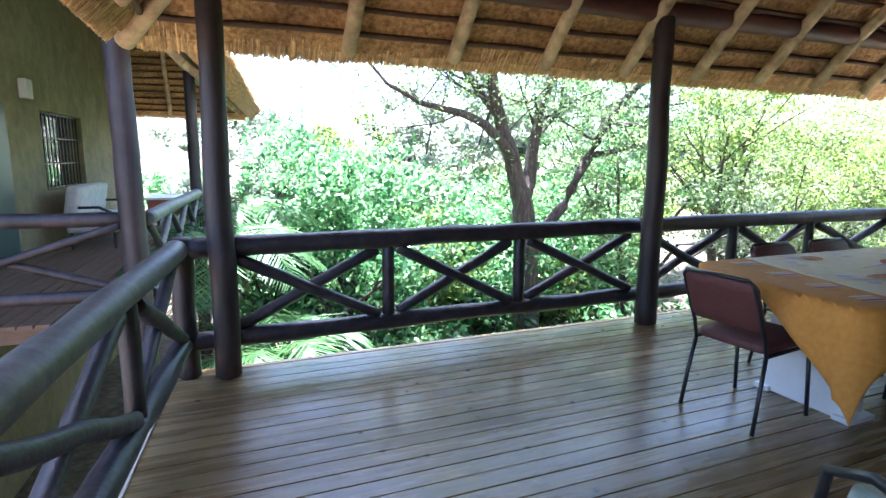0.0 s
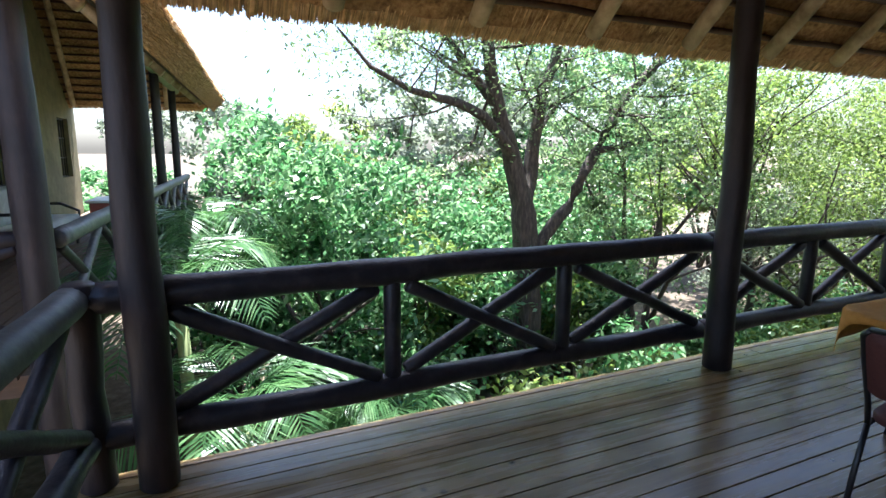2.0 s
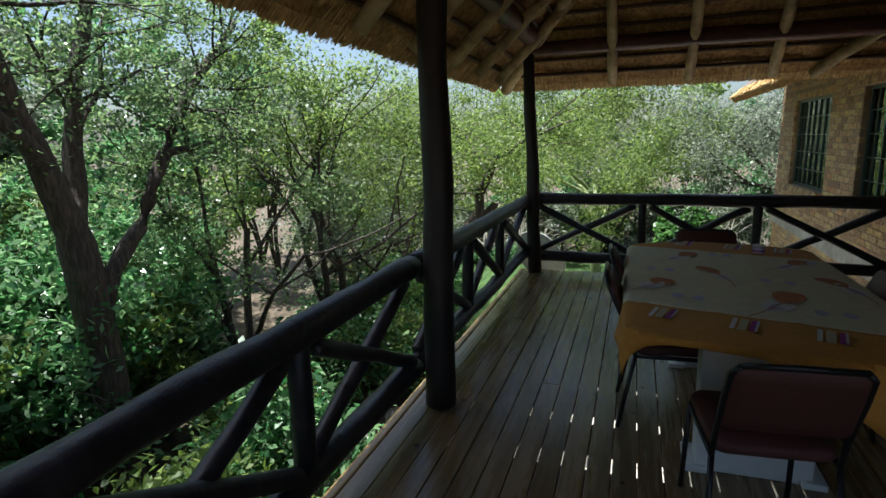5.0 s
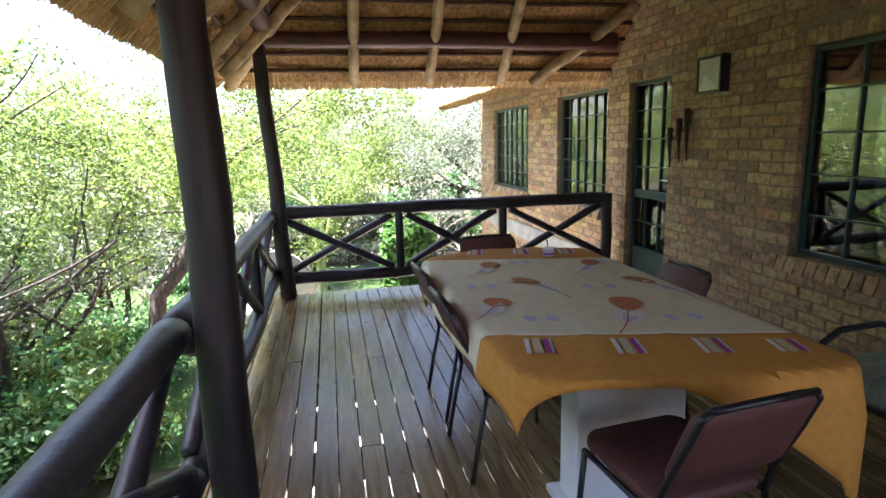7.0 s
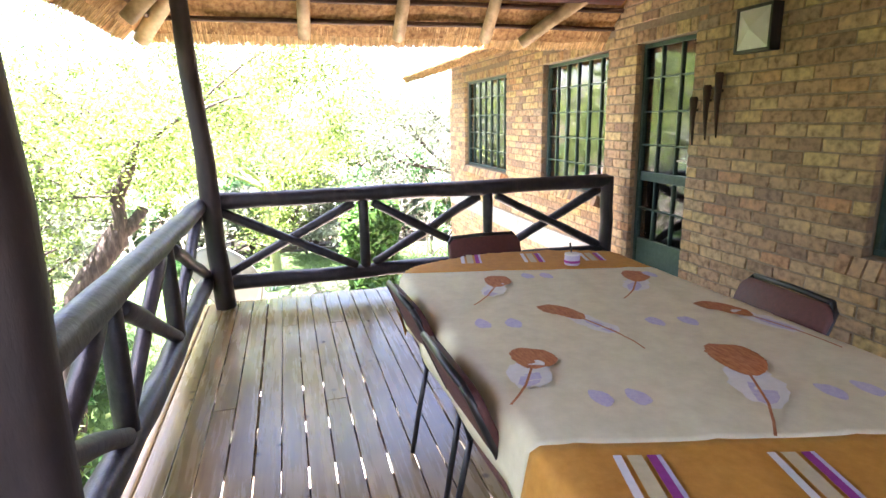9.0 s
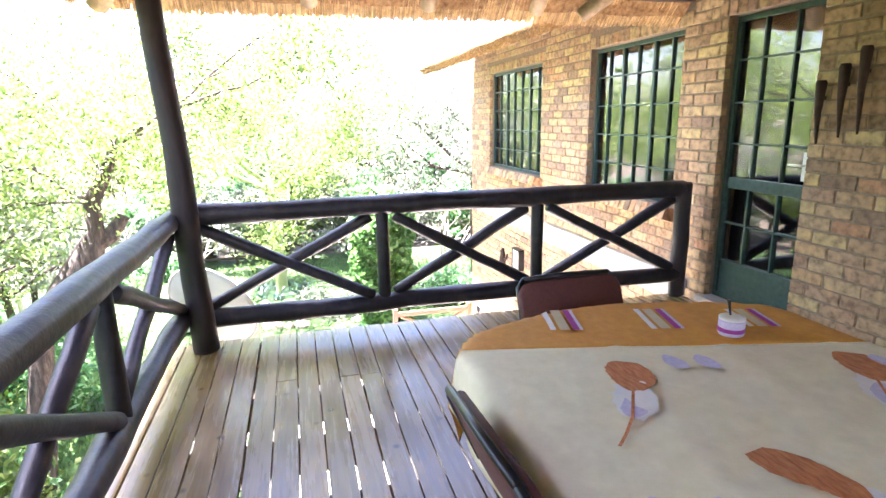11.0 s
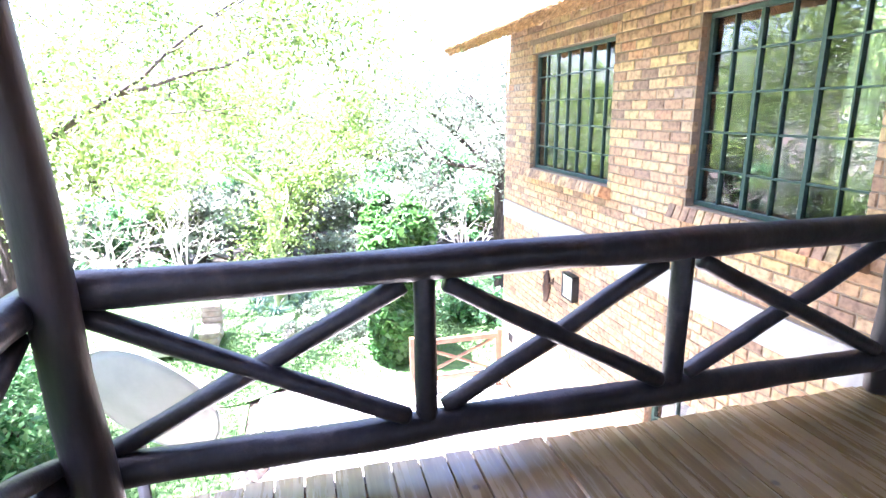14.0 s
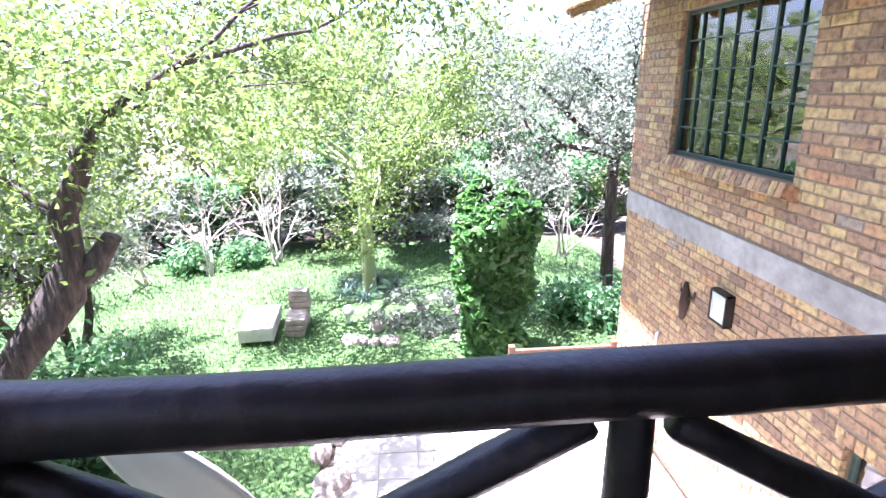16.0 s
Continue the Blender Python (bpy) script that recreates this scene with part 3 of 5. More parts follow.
window("window_1", 9.84, 11.77, 0.66, 2.06, 7, 5, (2, 5), "green steel window with small panes in brick wall")
window("window_2", 7.22, 8.66, 0.66, 2.06, 6, 5, (2, 4), "green steel window with small panes in brick wall")
window("window_3", 3.06, 4.5, 0.66, 2.06, 4, 5, (2,), "green steel window with small panes beside the table")
window("window_4", 8.3, 8.95, -1.75, -0.95, 2, 2, (), "small green window in the lower storey")
dr = window("door_1", 6.0, 6.75, 0.03, 2.06, 3, 7, (), "closed green steel glazed door with small panes")
part("kick_panel", box(bmesh.new(), 6.02, 6.69, 2.245, 2.28, 0.06, 0.33, 0.004), M_GREEN, dr)
part("lock_rail", box(bmesh.new(), 6.02, 6.69, 2.245, 2.28, 0.87, 0.95, 0.004), M_GREEN, dr)
bm = box(bmesh.new(), 6.045, 6.075, 2.275, 2.288, 0.98, 1.16, 0.003)
box(bm, 6.05, 6.16, 2.305, 2.32, 1.07, 1.085, 0.004)
box(bm, 6.052, 6.068, 2.28, 2.32, 1.069, 1.086, 0.003)
part("door_handle", bm, M_WHITE, dr, "white plate with lever handle")


# out of view: upper wall and roof sheet added to shut out sun and sky
tagged(link("wall_unseen_gable", box(bmesh.new(), HOUSE_X0, 7.25, 2.12, 2.33, HOUSE_TOP, 6.5), M_MORTAR), "unseen wall added up under the thatch to stop light leaks", "wall", kind="structure")
bm = bmesh.new()
box(bm, -1.0, 13.4, -3.2, -3.0, 2.2, 2.4)
vs = [bm.verts.new(p) for p in ((0.9, -3.2, 2.3), (13.4, -3.2, 2.3), (13.4, -0.3, 5.2), (13.4, 2.1, 3.0), (7.25, 2.1, 3.0), (7.25, 2.1, 5.9), (0.9, 2.1, 5.9), (0.9, -0.3, 5.9), (7.25, -0.3, 5.9))]
for f in ((0, 1, 2, 8, 7), (2, 3, 4, 8), (4, 5, 8), (5, 6, 7, 8)):
    bm.faces.new([vs[k] for k in f])
tagged(link("roof_house", bm, M_THATCHTOP), "unseen thatch sheet that closes the house top against the sky", "roof", kind="structure")

# sloping brick sills
def sill(name, x0, x1, z, label):
    t = thing(name, (0, 0, 0), label, "sill", "brick window sills", kind="structure")
    k = int((x1 - x0 + 0.16) / 0.083)
    bm0 = box(bmesh.new(), -0.036, 0.036, -0.1, 0.1, -0.055, 0.055, 0.004)
    me = bpy.data.meshes.new("sill_brick")
    bm0.to_mesh(me)
    bm0.free()
    me.materials.append(M_BRICK)
    for i in range(k):
        ob = new("brick", me)
        ob.parent = t
        ob.matrix_basis = pose(x0 - 0.08 + 0.0415 + i * 0.083, WALL_Y + 0.025, z - 0.07, 18, random.Random(i).gauss(0, 0.6), 0)


sill("window_sill_1", 9.84, 11.77, 0.66, "sloping sill of bricks laid on edge")
sill("window_sill_2", 7.22, 8.66, 0.66, "sloping sill of bricks laid on edge")
sill("window_sill_3", 3.06, 4.5, 0.66, "sloping sill of bricks laid on edge")
tagged(link("door_step", box(bmesh.new(), 5.9, 6.8, 2.2, 2.4, -0.02, 0.03, 0.006), M_CONC), "low concrete door threshold", "threshold", kind="structure")

# pale half curtains behind the windows
def curtain(name, x0, x1, z0, z1, label, y=2.16):
    bm = bmesh.new()
    n = 40
    rows = []
    for z in (z0, (z0 + z1) / 2, z1):
        rows.append([bm.verts.new((x0 + (x1 - x0) * i / n, y + 0.018 * math.sin(i * 1.3) + 0.006 * math.sin(i * 3.7), z + 0.01 * math.sin(i * 0.9))) for i in range(n + 1)])
    for a, c in zip(rows, rows[1:]):
        for i in range(n):
            bm.faces.new((a[i], a[i + 1], c[i + 1], c[i]))
    ob = link(name, bm, M_CURTAIN, smooth=True)
    md = ob.modifiers.new("thick", "SOLIDIFY")
    md.thickness = 0.004
    return tagged(ob, label, "curtain", "window curtains")


curtain("curtain", 7.4, 8.35, 1.3, 2.03, "white half-drawn curtain behind the window")
curtain("curtain", 10.0, 11.3, 1.4, 2.03, "white half-drawn curtain behind the window")

# thatched eave over the house wall beyond the deck
eave = thing("house_eave", (0, 0, 0), "sunlit thatched eave along the brick wall", "roof", kind="structure")
SL0 = RIDGE_RUN
RIDGE_RUN = 2.6
roof_side(eave, (13.0, 3.05, 2.2), (-1, 0, 0), (0, -1, 0), 13.0 - 7.2, 0, 77, 0.4, 0.8, 0.7, 0.0, 0.14)
for i in range(7):
    x = 12.75 - i * 0.85
    part("rafter", log(bmesh.new(), (x, 2.98, 2.2), (x, 2.34, 2.84), 0.05, 0.05, 0.1, 780 + i), M_RAFTER, eave, smooth=True)
RIDGE_RUN = SL0

# wall lamps
def wall_lamp(x, z, w, h, label):
    t = thing("wall_lamp", (x, WALL_Y, z), label, "wall lamp", "wall lamps")
    bm = bmesh.new()
    box(bm, -w / 2, w / 2, 0.0, 0.035, -h / 2, h / 2, 0.006)
    for a, c2, e, f in ((-w / 2, w / 2, h / 2 - 0.02, h / 2), (-w / 2, w / 2, -h / 2, -h / 2 + 0.02), (-w / 2, -w / 2 + 0.02, -h / 2, h / 2), (w / 2 - 0.02, w / 2, -h / 2, h / 2)):
        box(bm, a, c2, 0.03, 0.085, e, f, 0.003)
    part("housing", bm, M_STEEL, t, "black lamp housing")
    bm = bmesh.new()
    w2, h2 = w / 2 - 0.018, h / 2 - 0.018
    vs = [bm.verts.new(p) for p in ((-w2, 0.075, -h2), (w2, 0.075, -h2), (w2, 0.075, h2), (-w2, 0.075, h2))]
    c = bm.verts.new((0, 0.115, 0))
    for i in range(4):
        bm.faces.new((vs[i], vs[(i + 1) % 4], c))
    part("diffuser", bm, M_LAMPGLASS, t, "opal pyramid glass")


wall_lamp(5.37, 1.985, 0.3, 0.29, "square opal wall lamp with black housing, unlit")
wall_lamp(10.42, -0.56, 0.26, 0.3, "square opal wall lamp with black housing, unlit")

# three iron cones on the wall
for i, (x, z0, z1) in enumerate(((5.92, 1.22, 1.58), (5.785, 1.26, 1.66), (5.675, 1.28, 1.74))):
    bm = tube(bmesh.new(), [(0, 0, 0), (0.005, 0.01, (z1 - z0) * 0.5), (0.0, 0.015, z1 - z0 - 0.02), (0, 0.015, z1 - z0)], [0.006, 0.018, 0.03, 0.024], 14, 0.05, i)
    box(bm, -0.006, 0.006, -0.028, 0.01, (z1 - z0) * 0.7, (z1 - z0) * 0.7 + 0.02)
    ob = link("wall_torch", bm, M_IRON, smooth=True)
    ob.location = (x, WALL_Y + 0.028, z0)
    tagged(ob, "rusty iron cone torch hung on the brick wall", "wall ornament", "iron cones on the wall")

# vent grilles, gecko ornaments and pipe on the lower wall
for i, (x, z) in enumerate(((12.3, -1.95), (9.6, -2.2), (11.9, 2.9))):
    t = thing("wall_vent", (x, WALL_Y, z), "small grey louvred wall vent", "vent", "wall vents")
    part("frame", box(bmesh.new(), -0.1, 0.1, 0, 0.012, -0.08, 0.08, 0.003), M_CONC, t)
    for k in range(6):
        part("slat", box(bmesh.new(), -0.085 + k * 0.03, -0.07 + k * 0.03, 0.012, 0.02, -0.065, 0.065), M_STEEL, t)
part_pipe = link("drain_pipe", tube(bmesh.new(), [(11.55, WALL_Y + 0.03, -2.75), (11.55, WALL_Y + 0.03, -1.35), (11.55, WALL_Y + 0.0, -1.3)], 0.018, 8), M_CONC, smooth=True)
tagged(part_pipe, "thin grey pipe on the lower brick wall", "pipe")
bm = bmesh.new()
tube(bm, [(11.1, WALL_Y + 0.02, -0.95), (11.05, WALL_Y + 0.03, -0.75), (11.08, WALL_Y + 0.02, -0.55)], [0.03, 0.06, 0.02], 8)
for s in (-1, 1):
    tube(bm, [(11.05, WALL_Y + 0.02, -0.7), (11.05 + s * 0.12, WALL_Y + 0.015, -0.68), (11.05 + s * 0.14, WALL_Y + 0.015, -0.6)], [0.018, 0.015, 0.01], 6)
tagged(link("wall_ornament", bm, M_IRON, smooth=True), "rusty metal ornament on the lower wall", "wall ornament")

# ---------------- dining table ----------------
TX0, TX1, TY0, TY1 = 2.64, 4.9, 3.8, 4.93
table = thing("dining_table", ((TX0 + TX1) / 2, (TY0 + TY1) / 2, 0), "long table with white pedestal legs under a printed cloth", "table")


def clamp_table(x, y, r=0.1):
    """The nearest point of the round-cornered table top, its ends bowed out."""
    hx, hy = (TX1 - TX0) / 2 - r - 0.16 * min(1.0, abs(2 * y / (TY1 - TY0))) ** 2, (TY1 - TY0) / 2 - r
    yy = max(-0.56, min(0.56, y))
    cx, cy = max(r - 1.105 + 0.15 * yy + 0.08 * yy * yy, min(hx, x)), max(-hy, min(hy, y))
    d = Vector((x - cx, y - cy))
    if d.length > r:
        d = d.normalized() * r
    return cx + d.x, cy + d.y


bm = bmesh.new()
ring = []
for k in range(48):
    a = 2 * math.pi * k / 48
    ring.append(bm.verts.new((*clamp_table(9 * math.cos(a), 9 * math.sin(a)), 0.745)))
f = bm.faces.new(ring)
ex = bmesh.ops.extrude_face_region(bm, geom=[f])
bmesh.ops.translate(bm, verts=[v for v in ex["geom"] if isinstance(v, bmesh.types.BMVert)], vec=(0, 0, -0.03))
part("tabletop", bm, M_TIMBER, table)
for sx in (-0.62, 0.62):
    bm = box(bmesh.new(), sx - 0.08, sx + 0.08, -0.24, 0.24, 0.0, 0.715, 0.01)
    for sy in (-0.24, 0.24):
        box(bm, sx - 0.11, sx + 0.11, sy - 0.05, sy + 0.05, 0.0, 0.03, 0.006)
    part("pedestal", bm, M_WHITE, table, "white panel pedestal")

cloth = thing("tablecloth", ((TX0 + TX1) / 2, (TY0 + TY1) / 2, 0), "cream tablecloth with orange ends, printed with brown feathers", "tablecloth")
EX1, EY, SLANT = (TX1 - TX0) / 2 + 0.12, (TY1 - TY0) / 2 + 0.18, 0.25


def cloth_point(u, v, lift=0.0):
    ex, ey = clamp_table(u, v)
    d = Vector((u - ex, v - ey))
    L = d.length
    z = 0.752 + lift + 0.0025 * noise.noise(Vector((u * 5, v * 5, 1)))
    for c in (-0.3, 0.02, 0.34):     # fold marks along the cloth
        z += 0.004 * math.exp(-((v + 0.25 * u - c) / 0.022) ** 2)
    z += 0.004 * math.exp(-((u - SLANT * v - 0.1) / 0.022) ** 2)
    if L > 1e-6:
        d = d / L
        fold = 0.035 * noise.noise(Vector((ex * 4.5, ey * 4.5, 3))) + 0.03
        out = min(L, 0.018 + max(0, fold) * min(1, L / 0.2) + lift)
        return Vector((ex + d.x * out, ey + d.y * out, z - max(0, L - 0.012) * 0.97))
    return Vector((u, v, z))


def near_hem(v):
    """How far the cloth reaches past the near end: hardly at all by the deck side, a long corner by the wall."""
    y = -v + 0.1
    end = clamp_table(-9, max(-0.5, min(0.4, v)))[0]
    return end - 0.04 - 0.42 * max(0.0, min(1.0, y / 0.62)) ** 1.3


def cloth_patch(u0, u1, v0, v1, mat, name, n=0.025):
    """A strip of the cloth between two edges, each a function of how far across it lies."""
    nu, nv = max(1, int((u1(0) - u0(0)) / n)), max(1, int((v1 - v0) / n))
    vs = []
    for j in range(nv + 1):
        v = v0 + (v1 - v0) * j / nv
        a, b = u0(v), u1(v)
        vs += [cloth_point(a + (b - a) * i / nu, v) for i in range(nu + 1)]
    fs = [(j * (nu + 1) + i, j * (nu + 1) + i + 1, (j + 1) * (nu + 1) + i + 1, (j + 1) * (nu + 1) + i) for j in range(nv) for i in range(nu)]
    ob = mesh_from(name, vs, fs, mat, cloth, True)
    bm = bmesh.new()
    bm.from_mesh(ob.data)
    for e in bm.edges:     # crisp fold along the table's edge
        nz = sorted(f.normal.z for f in e.link_faces)
        e.smooth = not (len(nz) == 2 and abs(nz[1]) > 0.9 and abs(nz[0]) < 0.6)
    bm.to_mesh(ob.data)
    bm.free()
    md = ob.modifiers.new("thick", "SOLIDIFY")
    md.thickness, md.offset = 0.002, 1
    return ob


CX, CY = (TX0 + TX1) / 2, (TY0 + TY1) / 2
def near_line(v):
    return -0.71 + SLANT * max(-0.6, min(0.6, v))


def far_line(v):
    return 0.765 + SLANT * max(-0.6, min(0.6, v))


cloth_patch(near_hem, near_line, -EY - 0.1, EY, M_ORANGE, "border")
cloth_patch(near_line, far_line, -EY - 0.1, EY, M_CREAM, "middle")
cloth_patch(far_line, lambda v: EX1, -EY - 0.1, EY, M_ORANGE, "border")


def print_shape(name, outline, mat, lift=0.009):
    """A printed shape lying on the cloth, from its outline in metres of the place."""
    bm = bmesh.new()
    bm.faces.new([bm.verts.new(cloth_point(x - CX, y - CY, lift)) for x, y in outline])
    bmesh.ops.triangulate(bm, faces=bm.faces)
    return part(name, bm, mat, cloth)


def feather(head, tail, w, seed):
    h, t = Vector(head), Vector(tail)
    L = (t - h).length
    d = (t - h) / L
    s = Vector((-d.y, d.x))
    rnd = random.Random(seed)

    def at(f, k):
        return h + d * (f * L) + s * (k + 0.1 * L * math.sin(f * 2.4))
    up, low = [], []
    for i in range(24):
        f = 0.42 * i / 23
        ww = w * max(0.05, math.sin(math.pi * (0.1 + 0.88 * (i / 23) ** 0.85))) ** 0.6 * 1.1
        up.append(at(f, ww * rnd.uniform(0.92, 1.0)))
        low.append(at(f, -ww * rnd.uniform(0.82, 0.92)))
    print_shape("printed_feather", [p.to_tuple() for p in up + low[::-1]], M_FEATHER, 0.009)
    down = [at(0.52 + 0.27 * math.cos(a) * rnd.uniform(0.8, 1.1), w * 0.95 * math.sin(a) * rnd.uniform(0.75, 1.1)) for a in [k * 0.1848 for k in range(34)]]
    print_shape("printed_down", [p.to_tuple() for p in down], M_STRIPE, 0.0075)
    tuft = [at(0.6 + 0.16 * math.cos(a), w * 0.5 * math.sin(a) * rnd.uniform(0.7, 1.1)) for a in [k * 0.5712 for k in range(11)]]
    print_shape("printed_tuft", [p.to_tuple() for p in tuft], M_LILAC, 0.0083)
    quill = [at(f, 0.004) for f in (0.38, 0.75, 0.95, 1.08)] + [at(f, -0.003) for f in (1.08, 0.95, 0.75, 0.38)]
    print_shape("printed_quill", [p.to_tuple() for p in quill], M_FEATHER, 0.0097)


for i, (h, t, w) in enumerate((((3.66, 4.75), (3.42, 4.92), 0.07), ((3.5, 4.19), (3.14, 4.42), 0.075), ((4.01, 4.53), (3.62, 4.45), 0.05), ((3.86, 3.96), (3.45, 3.89), 0.05), ((4.44, 4.56), (4.17, 4.76), 0.06), ((4.32, 3.95), (4.06, 4.18), 0.06))):
    m = (Vector(h) + Vector(t)) / 2
    feather(m.lerp(Vector(h), 1.12), m.lerp(Vector(t), 1.12), w, i)
for i, (x, y) in enumerate(((3.34, 4.7), (3.315, 4.61), (3.92, 4.81), (3.89, 4.71), (3.76, 4.24), (3.73, 4.13), (3.195, 4.13), (3.177, 4.03), (4.42, 4.42), (4.4, 4.34), (4.27, 3.9))):
    print_shape("printed_blot", [(x + 0.044 * math.cos(a) * (1 + 0.15 * math.sin(3 * a + i)), y + 0.027 * math.sin(a)) for a in [k * 0.45 for k in range(14)]], M_LILAC)
for x, y, w in ((3.03, 4.78, 0.075), (2.945, 4.47, 0.075), (2.87, 4.18, 0.075), (2.8, 3.93, 0.06), (4.8, 4.56, 0.09), (4.72, 4.26, 0.09), (4.64, 3.97, 0.08)):
    d, a = Vector((0.966, -0.26)), Vector((0.26, 0.966))     # along a stripe, and from stripe to stripe
    for off, mat, ww in ((0.042, M_STRIPE, 0.009), (0.006, M_TAN, 0.016), (-0.03, M_PURPLE, 0.01), (-0.045, M_LILAC, 0.005)):
        c = Vector((x, y)) + a * off
        print_shape("printed_stripe", [(c + d * p * w + a * q * ww).to_tuple() for p, q in ((-1, -1), (0, -1), (1, -1), (1, 1), (0, 1), (-1, 1))], mat)

jar = thing("sugar_jar", (4.55, 4.13, 0.757), "lilac patterned jar with a lid and spoon", "jar")
bm = tube(bmesh.new(), [(0, 0, 0), (0, 0, 0.006), (0, 0, 0.05), (0, 0, 0.06)], [0.042, 0.046, 0.046, 0.044], 24)
part("jar_body", bm, M_LILAC, jar, smooth=True)
part("lid", tube(bmesh.new(), [(0, 0, 0.06), (0, 0, 0.068), (0, 0, 0.072)], [0.046, 0.046, 0.03], 24), M_STRIPE, jar, "pale rimmed lid", smooth=True)
part("spoon", tube(bmesh.new(), [(0.01, 0, 0.07), (0.012, 0.005, 0.1), (0.014, 0.01, 0.13)], [0.004, 0.005, 0.007], 8), M_STEEL, jar, smooth=True)
part("band", tube(bmesh.new(), [(0, 0, 0.015), (0, 0, 0.03)], 0.0475, 24), M_PURPLE, jar)
jar.scale = (0.8, 0.8, 0.8)


# ---------------- chairs ----------------
def cushion(w, d, h, r, bm, m=None):
    """A rounded pad, w by d, h thick, its corners rounded by r."""
    n = 28
    vs = []
    for lev, (ins, z) in enumerate(((0.02, 0), (0.0, h * 0.25), (0.0, h * 0.7), (0.02, h), (0.09, h * 1.06))):
        ring = []
        for k in range(n):
            a = 2 * math.pi * k / n
            hx, hy = w / 2 - r, d / 2 - r
            x = max(-hx, min(hx, 9 * math.cos(a))) + (r - ins * 0.4) * math.cos(a)
            y = max(-hy, min(hy, 9 * math.sin(a))) + (r - ins * 0.4) * math.sin(a)
            if lev == 4:
                x, y = x * 0.75, y * 0.75
            p = Vector((x, y, z))
            ring.append(bm.verts.new(m @ p if m else p))
        vs.append(ring)
    for a, b2 in zip(vs, vs[1:]):
        for k in range(n):
            bm.faces.new((a[k], a[(k + 1) % n], b2[(k + 1) % n], b2[k]))
    bm.faces.new(list(reversed(vs[0])))
    bm.faces.new(vs[-1])
    return bm


def chair(label):
    """A stacking chair, facing +y, its back at -y."""
    t = thing("dining_chair", (0, 0, 0), label, "chair", "chairs round the table")
    part("seat", cushion(0.42, 0.42, 0.045, 0.07, bmesh.new(), pose(0, 0.01, 0.42, 2, 0, 0)), M_SEAT, t, "maroon vinyl seat pad", True)
    part("backrest", cushion(0.425, 0.3, 0.035, 0.06, bmesh.new(), pose(0, -0.262, 0.676, 113, 0, 0)), M_SEAT, t, "maroon vinyl back pad", True)
    for s in (-1, 1):
        x = s * 0.205
        part("back_frame", tube(bmesh.new(), [(x, -0.19, 0.4), (x, -0.215, 0.5), (x, -0.295, 0.68), (x * 0.98, -0.34, 0.785), (x * 0.86, -0.35, 0.812)], 0.011, 8), M_STEEL, t, smooth=True)
        part("leg", tube(bmesh.new(), [(x, -0.19, 0.41), (x * 1.04, -0.23, 0.2), (x * 1.06, -0.265, 0.0)], 0.0115, 8), M_STEEL, t, smooth=True)
        part("leg", tube(bmesh.new(), [(x, 0.19, 0.41), (x * 1.02, 0.21, 0.2), (x * 1.04, 0.225, 0.0)], 0.0115, 8), M_STEEL, t, smooth=True)
        part("side_rail", tube(bmesh.new(), [(x, -0.19, 0.405), (x, 0.19, 0.41)], 0.011, 8), M_STEEL, t, smooth=True)
    part("back_frame", tube(bmesh.new(), [(-0.178, -0.35, 0.812), (0, -0.354, 0.816), (0.178, -0.35, 0.812)], 0.011, 8), M_STEEL, t, smooth=True)
    part("cross_rail", tube(bmesh.new(), [(-0.205, 0.17, 0.405), (0.205, 0.17, 0.405)], 0.01, 8), M_STEEL, t, smooth=True)
    return t


ch = chair("maroon vinyl chair with black tube legs at the table")
ch.matrix_basis = pose(2.71, 4.44, 0, 0, 0, -84)
for x, y, a in ((4.19, 4.7, 183), (3.6, 4.7, 182), (3.8, 3.99, -3), (4.75, 4.38, 92)):
    copy_thing(ch, pose(x, y, 0, 0, 0, a))


def lounge_chair(x, y, turn, label):
    t = thing("garden_armchair", (x, y, 0), label, "armchair", "cushioned garden armchairs", turn=turn)
    part("seat_cushion", cushion(0.54, 0.56, 0.11, 0.08, bmesh.new(), pose(0, 0, 0.34)), M_CUSHION, t, "green checked cushion", True)
    part("back_cushion", cushion(0.52, 0.48, 0.1, 0.08, bmesh.new(), pose(0, -0.26, 0.62, 104, 0, 0)), M_CUSHION, t, "green checked cushion", True)
    for s in (-1, 1):
        part("arm", tube(bmesh.new(), [(s * 0.31, 0.28, 0), (s * 0.31, 0.3, 0.3), (s * 0.31, 0.26, 0.5), (s * 0.31, 0.1, 0.57), (s * 0.31, -0.2, 0.56), (s * 0.31, -0.32, 0.52), (s * 0.31, -0.38, 0.3), (s * 0.31, -0.38, 0)], 0.017, 10), M_STEEL, t, smooth=True)
    for y2 in (-0.36, 0.29):
        part("cross_rail", tube(bmesh.new(), [(-0.31, y2, 0.33), (0.31, y2, 0.33)], 0.014, 8), M_STEEL, t, smooth=True)


lounge_chair(3.02, 3.0, 10, "dark tube armchair with green checked cushions")
lounge_chair(1.82, 2.95, -20, "dark tube armchair with green checked cushions")

# ---------------- neighbouring wing ----------------
WING = Matrix.Translation((-0.62, 7.65, 0)) @ Matrix.Rotation(radians(-4.3), 4, "Z")


def wing_pt(x, y, z=0.0):
    return WING @ Vector((x, y, z))


